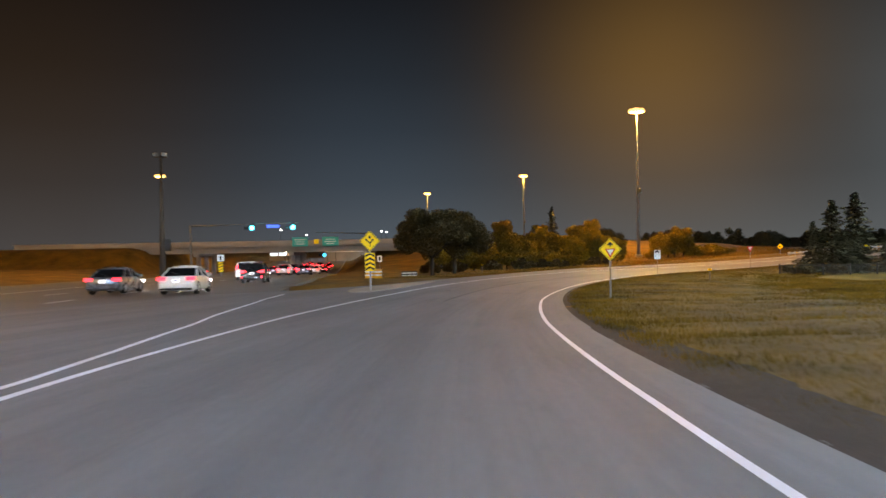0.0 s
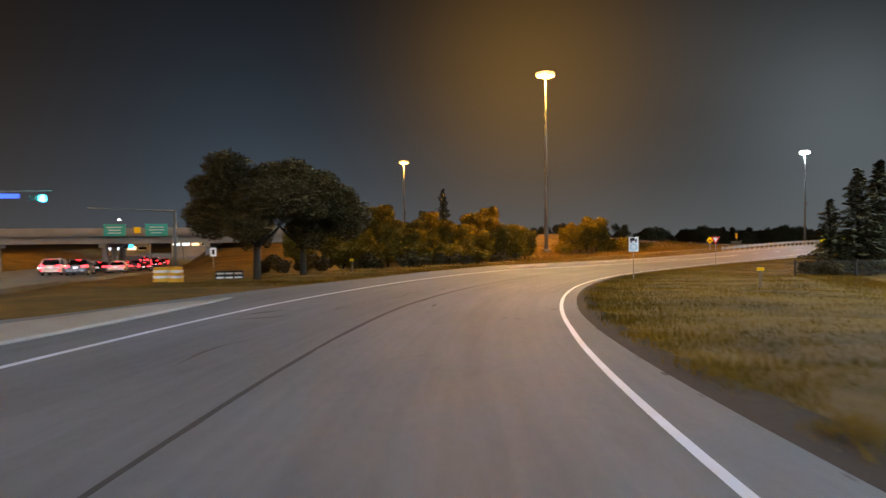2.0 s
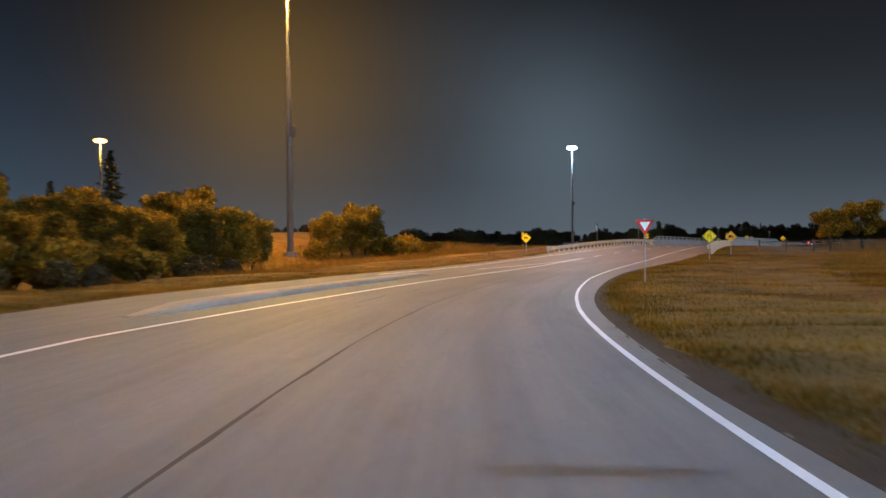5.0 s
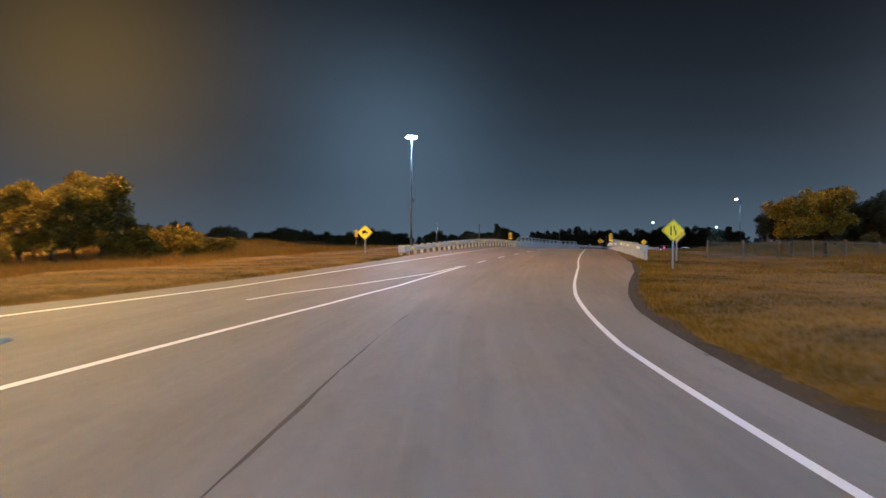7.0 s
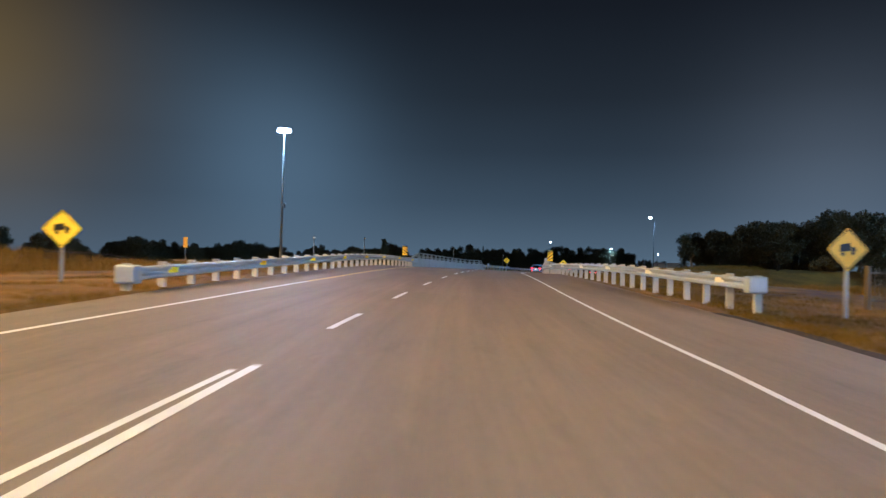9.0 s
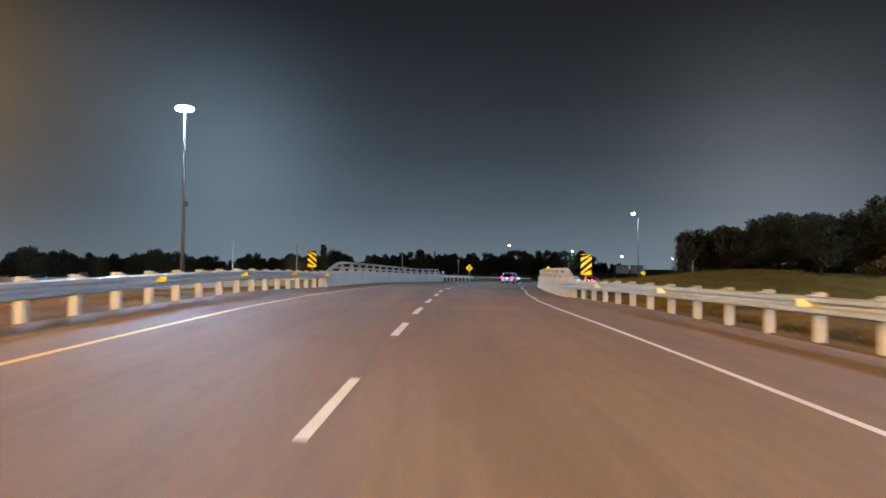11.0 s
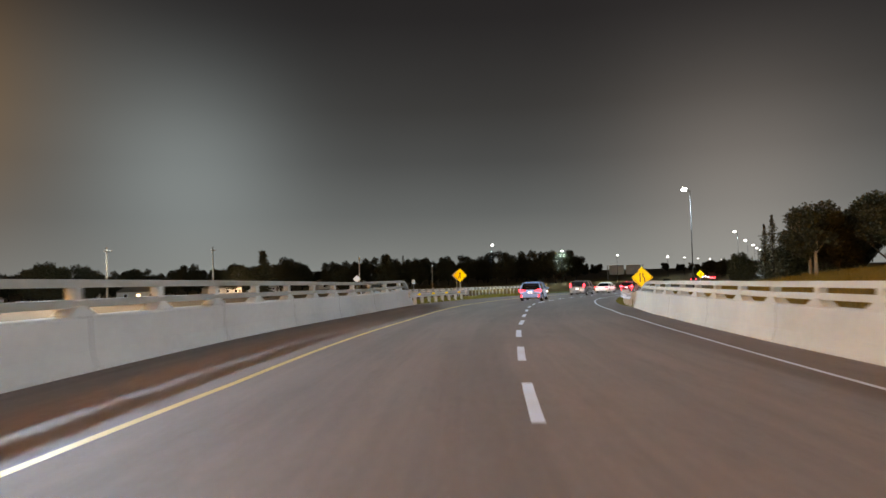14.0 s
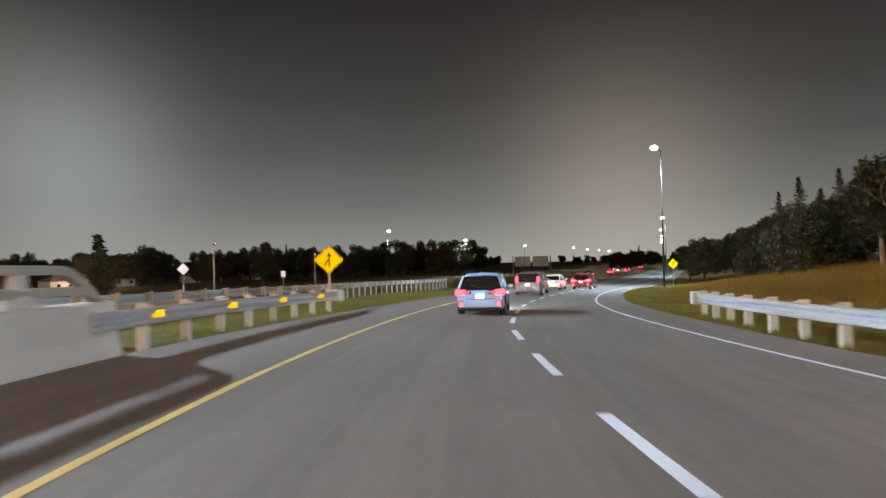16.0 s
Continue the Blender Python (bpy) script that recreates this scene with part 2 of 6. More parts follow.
M = dict(
    asphalt=material("asphalt", (0.215, 0.19, 0.173), 0.72, grain=9, other=(0.135, 0.119, 0.108), big=0.12, amount=0.42, bump=0.5, fine=90),
    asphalt_old=material("asphalt_old", (0.145, 0.147, 0.15), 0.75, grain=8, other=(0.095, 0.096, 0.098), big=0.1, amount=0.45, bump=0.5, fine=90),
    patch=material("worn_patch", (0.055, 0.054, 0.053), 0.8, grain=6, other=(0.1, 0.098, 0.096), big=0.9, amount=0.5),
    tar=material("tar", (0.06, 0.06, 0.06), 0.85, grain=12, big=1.0),
    # headlight blue is mixed into the white paint's base
    paint=material("white_paint", (0.68, 0.76, 0.9), 0.55, grain=22, other=(0.42, 0.41, 0.4), big=0.8, amount=0.3, bump=0.2),
    yellow_paint=material("yellow_paint", (0.7, 0.5, 0.16), 0.55, grain=22, other=(0.42, 0.3, 0.1), big=0.8, amount=0.35, bump=0.2),
    concrete=material("concrete", (0.46, 0.45, 0.43), 0.85, grain=6, other=(0.3, 0.29, 0.275), big=0.35, amount=0.4, bump=0.35, fine=40),
    concrete_dark=material("concrete_weathered_shaded", (0.33, 0.31, 0.28), 0.88, grain=5, other=(0.2, 0.185, 0.165), big=0.25, amount=0.5, bump=0.35, fine=40),
    grass=material("dry_grass", (0.19, 0.108, 0.01), 0.95, grain=1.8, other=(0.04, 0.025, 0.004), big=0.3, amount=0.55, bump=0.8, fine=18),
    tuft=material("grass_tuft", (0.245, 0.142, 0.013), 0.9, grain=1.2, other=(0.055, 0.039, 0.006), big=0.3, amount=0.6, island=0.35),
    grass_green=material("green_verge_grass", (0.13, 0.115, 0.024), 0.95, grain=1.8, other=(0.045, 0.05, 0.01), big=0.25, amount=0.55, bump=0.8, fine=18),
    tuft_green=material("green_grass_tuft", (0.19, 0.165, 0.04), 0.9, grain=2, other=(0.09, 0.09, 0.022), big=0.3, amount=0.6, island=0.35),
    straw=material("tall_dry_grass", (0.22, 0.125, 0.02), 0.9, grain=2, other=(0.11, 0.068, 0.012), big=0.1, amount=0.5, island=0.3),
    field=material("bare_brown_field", (0.085, 0.035, 0.009), 0.95, grain=2.2, other=(0.05, 0.025, 0.008), big=0.2, amount=0.55, bump=0.9, fine=16),
    dirt=material("dirt", (0.036, 0.024, 0.014), 0.95, grain=5, other=(0.018, 0.013, 0.009), big=0.5, amount=0.6, bump=0.9, fine=22),
    leaf=material("broad_leaf", (0.185, 0.128, 0.012), 0.75, grain=1.2, other=(0.07, 0.06, 0.01), big=0.3, amount=0.6, island=0.4),
    # the backlit tree's darkness is put into this leaf colour
    leaf_mid=material("brown_green_leaf", (0.095, 0.056, 0.013), 0.8, grain=1.2, other=(0.036, 0.027, 0.008), big=0.3, amount=0.6, island=0.4),
    # the wood's unlit look is put into this near-black leaf colour
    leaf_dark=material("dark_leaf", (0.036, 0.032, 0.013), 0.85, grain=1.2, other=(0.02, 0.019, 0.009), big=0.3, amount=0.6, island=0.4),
    leaf_gold=material("autumn_leaf", (0.27, 0.178, 0.014), 0.75, grain=1.2, other=(0.11, 0.085, 0.01), big=0.3, amount=0.6, island=0.4),
    needle=material("needle", (0.075, 0.062, 0.026), 0.85, grain=1.5, other=(0.038, 0.036, 0.016), big=0.4, amount=0.6, island=0.35),
    wood_dark=material("dark_wood", (0.06, 0.045, 0.032), 0.9, grain=7, other=(0.03, 0.023, 0.018), big=0.7, amount=0.55, bump=0.5, fine=30),
    wood_mid=material("greyed_wood", (0.14, 0.11, 0.08), 0.9, grain=7, other=(0.08, 0.062, 0.046), big=0.7, amount=0.55, bump=0.5, fine=30),
    bark_pale=material("pale_bark", (0.2, 0.15, 0.1), 0.9, grain=8, other=(0.09, 0.065, 0.045), big=2.0, amount=0.5, bump=0.6, fine=25),
    bark=material("bark", (0.052, 0.038, 0.025), 0.95, grain=8, other=(0.026, 0.019, 0.013), big=1.2, amount=0.6, bump=0.8, fine=25),
    post_steel=material("sign_post_steel", (0.26, 0.26, 0.26), 0.55, 0.3, grain=10, other=(0.17, 0.17, 0.17), big=0.6, amount=0.45, bump=0.1),
    galv=material("galvanised_steel", (0.4, 0.44, 0.5), 0.45, 0.35, grain=10, other=(0.29, 0.32, 0.36), big=0.6, amount=0.45, bump=0.1),
    pole=material("mast_steel", (0.12, 0.112, 0.105), 0.7, 0.1, grain=6, other=(0.08, 0.075, 0.07), big=0.4, amount=0.5),
    lamp_pole=material("lamp_pole_paint", (0.012, 0.012, 0.012), 0.9, 0.0, grain=6, other=(0.008, 0.008, 0.008), big=0.4, amount=0.5),
    wood=material("weathered_wood", (0.26, 0.2, 0.14), 0.9, grain=7, other=(0.15, 0.115, 0.085), big=0.7, amount=0.55, bump=0.5, fine=30),
    sign_yellow=material("yellow_sheeting", (1.0, 0.7, 0.004), 0.55, grain=18, other=(0.86, 0.55, 0.004), big=1.2, amount=0.3),
    sign_orange=material("faded_yellow_sheeting", (0.75, 0.42, 0.03), 0.4, grain=18, other=(0.6, 0.33, 0.03), big=1.2, amount=0.3),
    sign_white=material("white_sheeting", (0.86, 0.87, 0.88), 0.5, grain=18, other=(0.7, 0.71, 0.72), big=1.2, amount=0.3),
    sign_red=material("red_sheeting", (0.62, 0.035, 0.03), 0.35, grain=18, other=(0.5, 0.03, 0.025), big=1.2, amount=0.3),
    sign_green=material("green_sheeting", (0.04, 0.44, 0.41), 0.4, grain=18, big=1.2, amount=0.3),
    sign_black=material("black_ink", (0.02, 0.02, 0.02), 0.5, grain=18, big=1.2),
    sign_back=material("sign_back_aluminium", (0.4, 0.4, 0.4), 0.5, 0.5, grain=12, big=0.8, amount=0.4),
    glass=material("car_glass", (0.012, 0.014, 0.016), 0.06, grain=3, big=0.5, coat=0.5),
    tyre=material("tyre_rubber", (0.022, 0.022, 0.022), 0.85, grain=30, big=2),
    rim=material("alloy", (0.5, 0.5, 0.52), 0.35, 0.8, grain=14, big=2, amount=0.3),
    trim=material("black_plastic", (0.03, 0.03, 0.032), 0.6, grain=30, big=2),
    car_blue=material("pale_blue_car_paint", (0.19, 0.42, 0.86), 0.3, 0.0, grain=3, other=(0.17, 0.38, 0.78), big=0.5, amount=0.2, coat=0.8),
    car_black=material("black_car_paint", (0.02, 0.02, 0.024), 0.25, 0.2, grain=3, big=0.5, amount=0.2, coat=0.9),
    car_white=material("white_car_paint", (0.72, 0.71, 0.68), 0.3, 0.0, grain=3, other=(0.66, 0.65, 0.62), big=0.5, amount=0.2, coat=0.8),
    car_red=material("dark_red_car_paint", (0.16, 0.02, 0.025), 0.28, 0.2, grain=3, big=0.5, amount=0.2, coat=0.9),
    car_grey=material("dark_grey_car_paint", (0.13, 0.14, 0.16), 0.28, 0.3, grain=3, big=0.5, amount=0.2, coat=0.9),
    tail=material("tail_lamp_lit", (0.5, 0.02, 0.02), 0.3, emit=((1.0, 0.03, 0.05), 4.5)),
    brake=material("brake_lamp_lit", (0.5, 0.02, 0.02), 0.3, emit=((1.0, 0.03, 0.045), 9.0)),
    head=material("headlamp_lit", (0.8, 0.8, 0.8), 0.3, emit=((0.95, 0.97, 1.0), 30.0)),
    # light on the number plate is put in as its own glow
    plate_glow=material("number_plate", (0.75, 0.75, 0.78), 0.4, emit=((0.8, 0.85, 1.0), 1.2)),
    sodium_glow=material("sodium_luminaire", (0.9, 0.6, 0.2), 0.4, emit=((1.0, 0.56, 0.16), 2.6)),
    led_glow=material("white_luminaire", (0.9, 0.9, 0.9), 0.4, emit=((0.92, 0.96, 1.0), 12.0)),
    green_glow=material("green_signal_lens", (0.0, 0.6, 0.5), 0.4, emit=((0.02, 0.5, 1.0), 4.0)),
    red_glow=material("red_signal_lens", (0.6, 0.0, 0.0), 0.4, emit=((1.0, 0.03, 0.02), 12.0)),
    shop_glow=material("lit_shop_window", (0.7, 0.8, 0.9), 0.4, emit=((0.6, 0.85, 1.0), 2.4)),
    blue_glow=material("blue_street_sign", (0.05, 0.1, 0.6), 0.4, emit=((0.05, 0.15, 1.0), 1.2)),
    win_glow=material("lit_window", (0.8, 0.6, 0.3), 0.4, emit=((1.0, 0.72, 0.4), 2.5)),
    roof=material("roof_shingle", (0.27, 0.23, 0.17), 0.9, grain=6, other=(0.18, 0.15, 0.12), big=0.8, amount=0.5, bump=0.5),
    siding=material("house_siding", (0.55, 0.5, 0.42), 0.8, grain=6, other=(0.45, 0.4, 0.33), big=0.5, amount=0.4),
)


def wear_and_light(m, depth=0.3):
    """Wheel tracks, oil stains and paver streaks that follow the road, plus light tinted in: its UV is metres across
    and along.
    """
    nt = m.node_tree
    n, l = nt.nodes, nt.links
    p = n["Principled BSDF"]
    uv, col = n.new("ShaderNodeUVMap"), p.inputs["Base Color"].links[0].from_socket
    uv.uv_map = "along"
    last = col
    for scale, stretch, lo, hi, dark in ((0.75, 0.035, 0.42, 0.62, depth), (5.0, 0.05, 0.4, 0.7, depth * 0.55), (1.6, 0.4, 0.55, 0.75, depth * 0.9)):
        mp, nz, mr, mx = n.new("ShaderNodeMapping"), n.new("ShaderNodeTexNoise"), n.new("ShaderNodeMapRange"), n.new("ShaderNodeMixRGB")
        mp.inputs["Scale"].default_value = (scale, stretch, 1)
        nz.inputs["Scale"].default_value, nz.inputs["Detail"].default_value, nz.inputs["Roughness"].default_value = 1.0, 5, 0.6
        mr.inputs["From Min"].default_value, mr.inputs["From Max"].default_value = lo, hi
        mr.inputs["To Max"].default_value = dark
        l.new(uv.outputs[0], mp.inputs[0])
        l.new(mp.outputs[0], nz.inputs["Vector"])
        l.new(nz.outputs["Fac"], mr.inputs["Value"])
        l.new(mr.outputs[0], mx.inputs[0])
        l.new(last, mx.inputs[1])
        mx.inputs[2].default_value = (0.06, 0.056, 0.053, 1)
        last = mx.outputs[0]
    # headlight blue on the ramp, lamp brown by the bridge, put into the colour
    sx, mr, light_tint, mx = n.new("ShaderNodeSeparateXYZ"), n.new("ShaderNodeMapRange"), n.new("ShaderNodeValToRGB"), n.new("ShaderNodeMixRGB")
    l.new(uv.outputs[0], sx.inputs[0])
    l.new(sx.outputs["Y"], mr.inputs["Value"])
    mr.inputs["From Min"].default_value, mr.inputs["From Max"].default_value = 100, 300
    l.new(mr.outputs[0], light_tint.inputs[0])
    e = light_tint.color_ramp.elements
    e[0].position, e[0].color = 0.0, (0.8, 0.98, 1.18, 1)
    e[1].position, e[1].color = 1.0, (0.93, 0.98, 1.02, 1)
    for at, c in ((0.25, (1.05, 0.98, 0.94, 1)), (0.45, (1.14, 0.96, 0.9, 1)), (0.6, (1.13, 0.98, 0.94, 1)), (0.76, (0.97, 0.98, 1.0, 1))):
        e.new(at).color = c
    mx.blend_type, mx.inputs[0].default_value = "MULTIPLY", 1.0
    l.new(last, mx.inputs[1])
    l.new(light_tint.outputs[0], mx.inputs[2])
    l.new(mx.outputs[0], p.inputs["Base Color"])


def see_through(m, share):
    """Leaves and blades let light through to their far side."""
    nt = m.node_tree
    n, l = nt.nodes, nt.links
    p = n["Principled BSDF"]
    tr, mx = n.new("ShaderNodeBsdfTranslucent"), n.new("ShaderNodeMixShader")
    l.new(p.inputs["Base Color"].links[0].from_socket, tr.inputs["Color"])
    mx.inputs[0].default_value = share
    l.new(p.outputs[0], mx.inputs[1])
    l.new(tr.outputs[0], mx.inputs[2])
    l.new(mx.outputs[0], n["Material Output"].inputs["Surface"])


for k in ("leaf", "leaf_gold", "tuft", "straw", "tuft_green"):
    see_through(M[k], 0.45)
wear_and_light(M["asphalt"])


# ---------- small builders ----------
def link(name, bm, mat, parent=None, label="", smooth=False):
    me = bpy.data.meshes.new(name)
    bm.to_mesh(me)
    bm.free()
    me.materials.append(M[mat] if isinstance(mat, str) else mat)
    if smooth:
        for f in me.polygons:
            f.use_smooth = True
    ob = new(name, me)
    if parent:
        ob.parent = parent
    if label:
        ob["label"] = label
    return ob


part = link


def thing(name, m, label, category, group="", kind=""):
    e = new(name)
    e.empty_display_size = 0.3
    e.matrix_basis = m
    return tagged(e, label, category, group, kind)


def box(bm, c, size, m=None, bevel=0.0):
    g = bmesh.ops.create_cube(bm, size=1.0)
    vs = g["verts"]
    for v in vs:
        v.co = Vector((c[0] + v.co.x * size[0], c[1] + v.co.y * size[1], c[2] + v.co.z * size[2]))
    if bevel:
        es = list({e for v in vs for e in v.link_edges})
        r = bmesh.ops.bevel(bm, geom=es, offset=bevel, segments=2, affect="EDGES", profile=0.5)
        vs = list({v for f in r["faces"] for v in f.verts} | {v for v in vs if v.is_valid})
    if m is not None:
        for v in vs:
            v.co = m @ v.co
    return vs


def tube(bm, p0, p1, r0, r1=None, n=10, caps=True):
    p0, p1 = Vector(p0), Vector(p1)
    r1 = r0 if r1 is None else r1
    q = (p1 - p0).to_track_quat("Z", "Y")
    rings = []
    for p, r in ((p0, r0), (p1, r1)):
        rings.append([bm.verts.new(p + q @ Vector((r * math.cos(a), r * math.sin(a), 0))) for a in (2 * math.pi * k / n for k in range(n))])
    for k in range(n):
        bm.faces.new((rings[0][k], rings[0][(k + 1) % n], rings[1][(k + 1) % n], rings[1][k]))
    if caps:
        bm.faces.new(rings[0][::-1])
        bm.faces.new(rings[1])


def slab(bm, pts, y, t):
    """A flat plate in the x-z plane, facing -y at y, t thick."""
    a = [bm.verts.new((p[0], y, p[1])) for p in pts]
    b = [bm.verts.new((p[0], y + t, p[1])) for p in pts]
    n = len(pts)
    area = sum(pts[i][0] * pts[(i + 1) % n][1] - pts[(i + 1) % n][0] * pts[i][1] for i in range(n))
    if area < 0:
        a.reverse()
        b.reverse()
    bm.faces.new(a)
    bm.faces.new(b[::-1])
    for i in range(n):
        bm.faces.new((a[i], b[i], b[(i + 1) % n], a[(i + 1) % n]))


def bezel(bm, outer, inner, y, t):
    """A flat closed band between two outlines of the same count."""
    n = len(outer)
    for i in range(n):
        j = (i + 1) % n
        slab(bm, [outer[i], outer[j], inner[j], inner[i]], y, t)


def loft(bm, loops, closed=True):
    rows = [[bm.verts.new(p) for p in lp] for lp in loops]
    n = len(rows[0])
    for a, b in zip(rows, rows[1:]):
        for k in range(n if closed else n - 1):
            bm.faces.new((a[k], a[(k + 1) % n], b[(k + 1) % n], b[k]))
    if closed:
        bm.faces.new(rows[0][::-1])
        bm.faces.new(rows[-1])
    bmesh.ops.recalc_face_normals(bm, faces=bm.faces[:])


# ---------- the road's line: s metres along it, d metres to its right ----------
EYE_HEIGHT = 1.5


def make_line():
    rows = np.array([(e[0], e[1], e[2] - EYE_HEIGHT) for _, e, _, _ in PATH])
    pts = []
    for i in range(len(rows) - 1):
        p1, p2 = rows[i], rows[i + 1]
        p0 = rows[i - 1] if i else 2 * p1 - p2
        p3 = rows[i + 2] if i + 2 < len(rows) else 2 * p2 - p1
        for u in np.arange(0, 1, 0.125):
            pts.append(0.5 * (2 * p1 + (p2 - p0) * u + (2 * p0 - 5 * p1 + 4 * p2 - p3) * u * u + (3 * p1 - p0 - 3 * p2 + p3) * u ** 3))
    pts.append(rows[-1])
    pts = np.array(pts)
    # behind the start: straight on, and past the end: a right-hand bend that runs out
    back = [pts[0] + np.array([0, -k, 0.03 * min(k, 60)]) for k in range(160, 0, -2)]
    fore, p, s = [], pts[-1].copy(), 0.0
    while s < 620:
        a = math.radians(np.interp(s, [0, 75, 150, 700], [24, 3, 5, 5]))
        g = np.interp(s, [0, 30, 100, 180, 260], [-0.018, -0.021, -0.018, -0.008, 0.0])
        p = p + 2.0 * np.array([math.cos(a), math.sin(a), g])
        fore.append(p.copy())
        s += 2.0
    allp = np.array(back + list(pts) + fore)
    st = np.r_[0, np.cumsum(np.hypot(*np.diff(allp[:, :2], axis=0).T))] - 160.0
    ker = np.ones(7) / 7
    z = np.convolve(np.pad(allp[:, 2], 3, mode="edge"), ker, mode="valid")
    sg = np.arange(-150, 840, 1.0)
    return sg, np.interp(sg, st, allp[:, 0]), np.interp(sg, st, allp[:, 1]), np.interp(sg, st, z)


LS, LX, LY, LZ = make_line()
TX, TY = np.gradient(LX), np.gradient(LY)
TN = np.hypot(TX, TY)
TX, TY = TX / TN, TY / TN


def bank(d, s=0.0):
    """The paving's cross-fall: raised to the left, and one plane that falls to the right over the bridge."""
    left = np.interp(s, [188, 202, 245, 256], [0.045, 0.02, 0.025, 0.045])
    right = np.interp(s, [186, 199, 228, 248], [0.0, 0.026, 0.018, 0.0])
    return left * np.clip(-d, 0, 8.5) - right * np.clip(d, 0, 8.5)


def road(s, d, h=0.0):
    """The place s along the line and d to its right, h above the paving."""
    x, y, z, a, b = (np.interp(s, LS, v) for v in (LX, LY, LZ, TX, TY))
    return Vector((float(x + d * b), float(y - d * a), float(z + bank(d, s) + h)))


def heading(s):
    """The turn about z that faces a thing's +y along the road."""
    return math.degrees(math.atan2(-float(np.interp(s, LS, TX)), float(np.interp(s, LS, TY))))


def along(x, y):
    """Arrays of s, d and the line's height for arrays of places."""
    x, y = np.asarray(x, float), np.asarray(y, float)
    best = np.full(x.shape, 1e18)
    idx = np.zeros(x.shape, int)
    for k in range(0, len(LS), 4):
        q = (x - LX[k]) ** 2 + (y - LY[k]) ** 2
        m = q < best
        best[m] = q[m]
        idx[m] = k
    ox, oy = x - LX[idx], y - LY[idx]
    return LS[idx] + ox * TX[idx] + oy * TY[idx], ox * TY[idx] - oy * TX[idx], LZ[idx]


def table(pairs):
    a = np.array(pairs, float)
    return lambda s: np.interp(s, a[:, 0], a[:, 1])


# offsets of the painted lines and the edges of the paving
right_line = table([(-40, 2.4), (8, 2.2), (20, 2.0), (33, 1.9), (45, 2.15), (65, 2.25), (95, 2.6), (112, 2.55), (122, 2.9), (133, 3.5), (140, 3.8), (186, 3.98), (190, 4.09), (192, 4.22), (199, 4.72), (200, 4.76), (206, 5.32), (213, 5.57), (220, 5.82), (228, 6.07), (230, 6.1), (238, 6.15), (240, 6.16), (247, 5.97), (248, 5.9), (251, 5.75), (256, 5.5), (262, 5.22), (271, 4.78), (280, 4.5), (300, 4.5), (840, 4.5)])
left_line = table([(-40, -3.0), (0, -4.3), (10, -4.8), (20, -5.15), (35, -5.3), (48, -5.6), (65, -5.7), (83, -5.8), (94, -4.95), (100, -4.6), (107, -4.15), (117, -3.15), (124, -2.6), (139, -2.1)])
merge_line = table([(100, -6.0), (110, -5.6), (116, -5.1), (119, -4.75), (123, -3.95), (132, -2.6), (139, -2.25)])
dash_line = table([(139, -2.1), (144, -1.9), (151, -1.6), (165, -1.1), (177, -0.6), (184.5, -0.28), (190, -0.12), (202.4, 0.24), (206.5, 0.55), (214.5, 0.78), (226, 1.3), (232, 1.46), (239, 1.72), (245.5, 1.76), (251, 1.5), (257, 1.25), (263, 0.95), (280, 0.9), (300, 1.1), (840, 1.1)])
yellow_line = table([(104, -8.3), (120, -6.6), (134, -6.0), (146, -5.5), (160, -5.1), (180, -4.85), (186, -4.62), (192, -4.48), (197, -4.4), (199, -4.32), (206, -3.94), (213, -3.59), (220, -3.25), (228, -3.08), (238, -2.86), (246, -2.95), (248, -2.97), (252, -2.99), (256, -2.93), (262, -2.9), (300, -2.8), (840, -2.8)])
pave_right = table([(-40, 3.6), (10, 3.1), (30, 2.85), (50, 2.65), (80, 2.8), (96, 3.15), (110, 3.55), (118, 3.95), (123, 4.5), (137, 6.4), (146, 7.0), (190, 6.9), (203, 6.9), (215, 7.3), (248, 7.5), (256, 6.9), (268, 6.6), (280, 6.2), (300, 6.2), (840, 6.2)])
pave_left = table([(-40, -16), (0, -16), (30, -14), (36, -10.5), (44, -8.5), (65, -8.0), (78, -8.6), (92, -10.1), (100, -9.7), (108, -9.1), (116, -7.9), (128, -7.3), (140, -6.9), (150, -7.2), (200, -7.0), (206, -6.3), (220, -6.1), (256, -5.9), (270, -5.4), (300, -5.0), (840, -5.0)])
# the straight arterial road beside it
ART0, ARTD = Vector((-4.6, 0.0)), Vector((-math.sin(radians(7.2)), math.cos(radians(7.2))))


def art_z(y):
    return np.interp(y, [-160, 0, 20, 40, 90, 150, 190, 400], [3.4, 0.03, -0.44, -1.02, -2.4, -4.6, -5.2, -5.2])


def smooth(a, b, v):
    t = np.clip((v - a) / (b - a), 0, 1)
    return t * t * (3 - 2 * t)


def art_w(x, y):
    """Metres to the left of the arterial road's right-hand edge."""
    return -((x - ART0.x) * ARTD.y - (y - ART0.y) * ARTD.x)


def uneven(x, y):
    """Gentle humps of the land, about one metre in twenty."""
    a = np.sin(0.31 * x + 0.17 * y + 1.3 * np.sin(0.13 * y)) + np.sin(0.27 * y - 0.33 * x + 1.1 * np.sin(0.11 * x + 2.0))
    return 0.25 * a + 0.16 * np.sin(0.83 * x + 0.6 * np.sin(0.4 * y)) * np.sin(0.71 * y + 1.0)


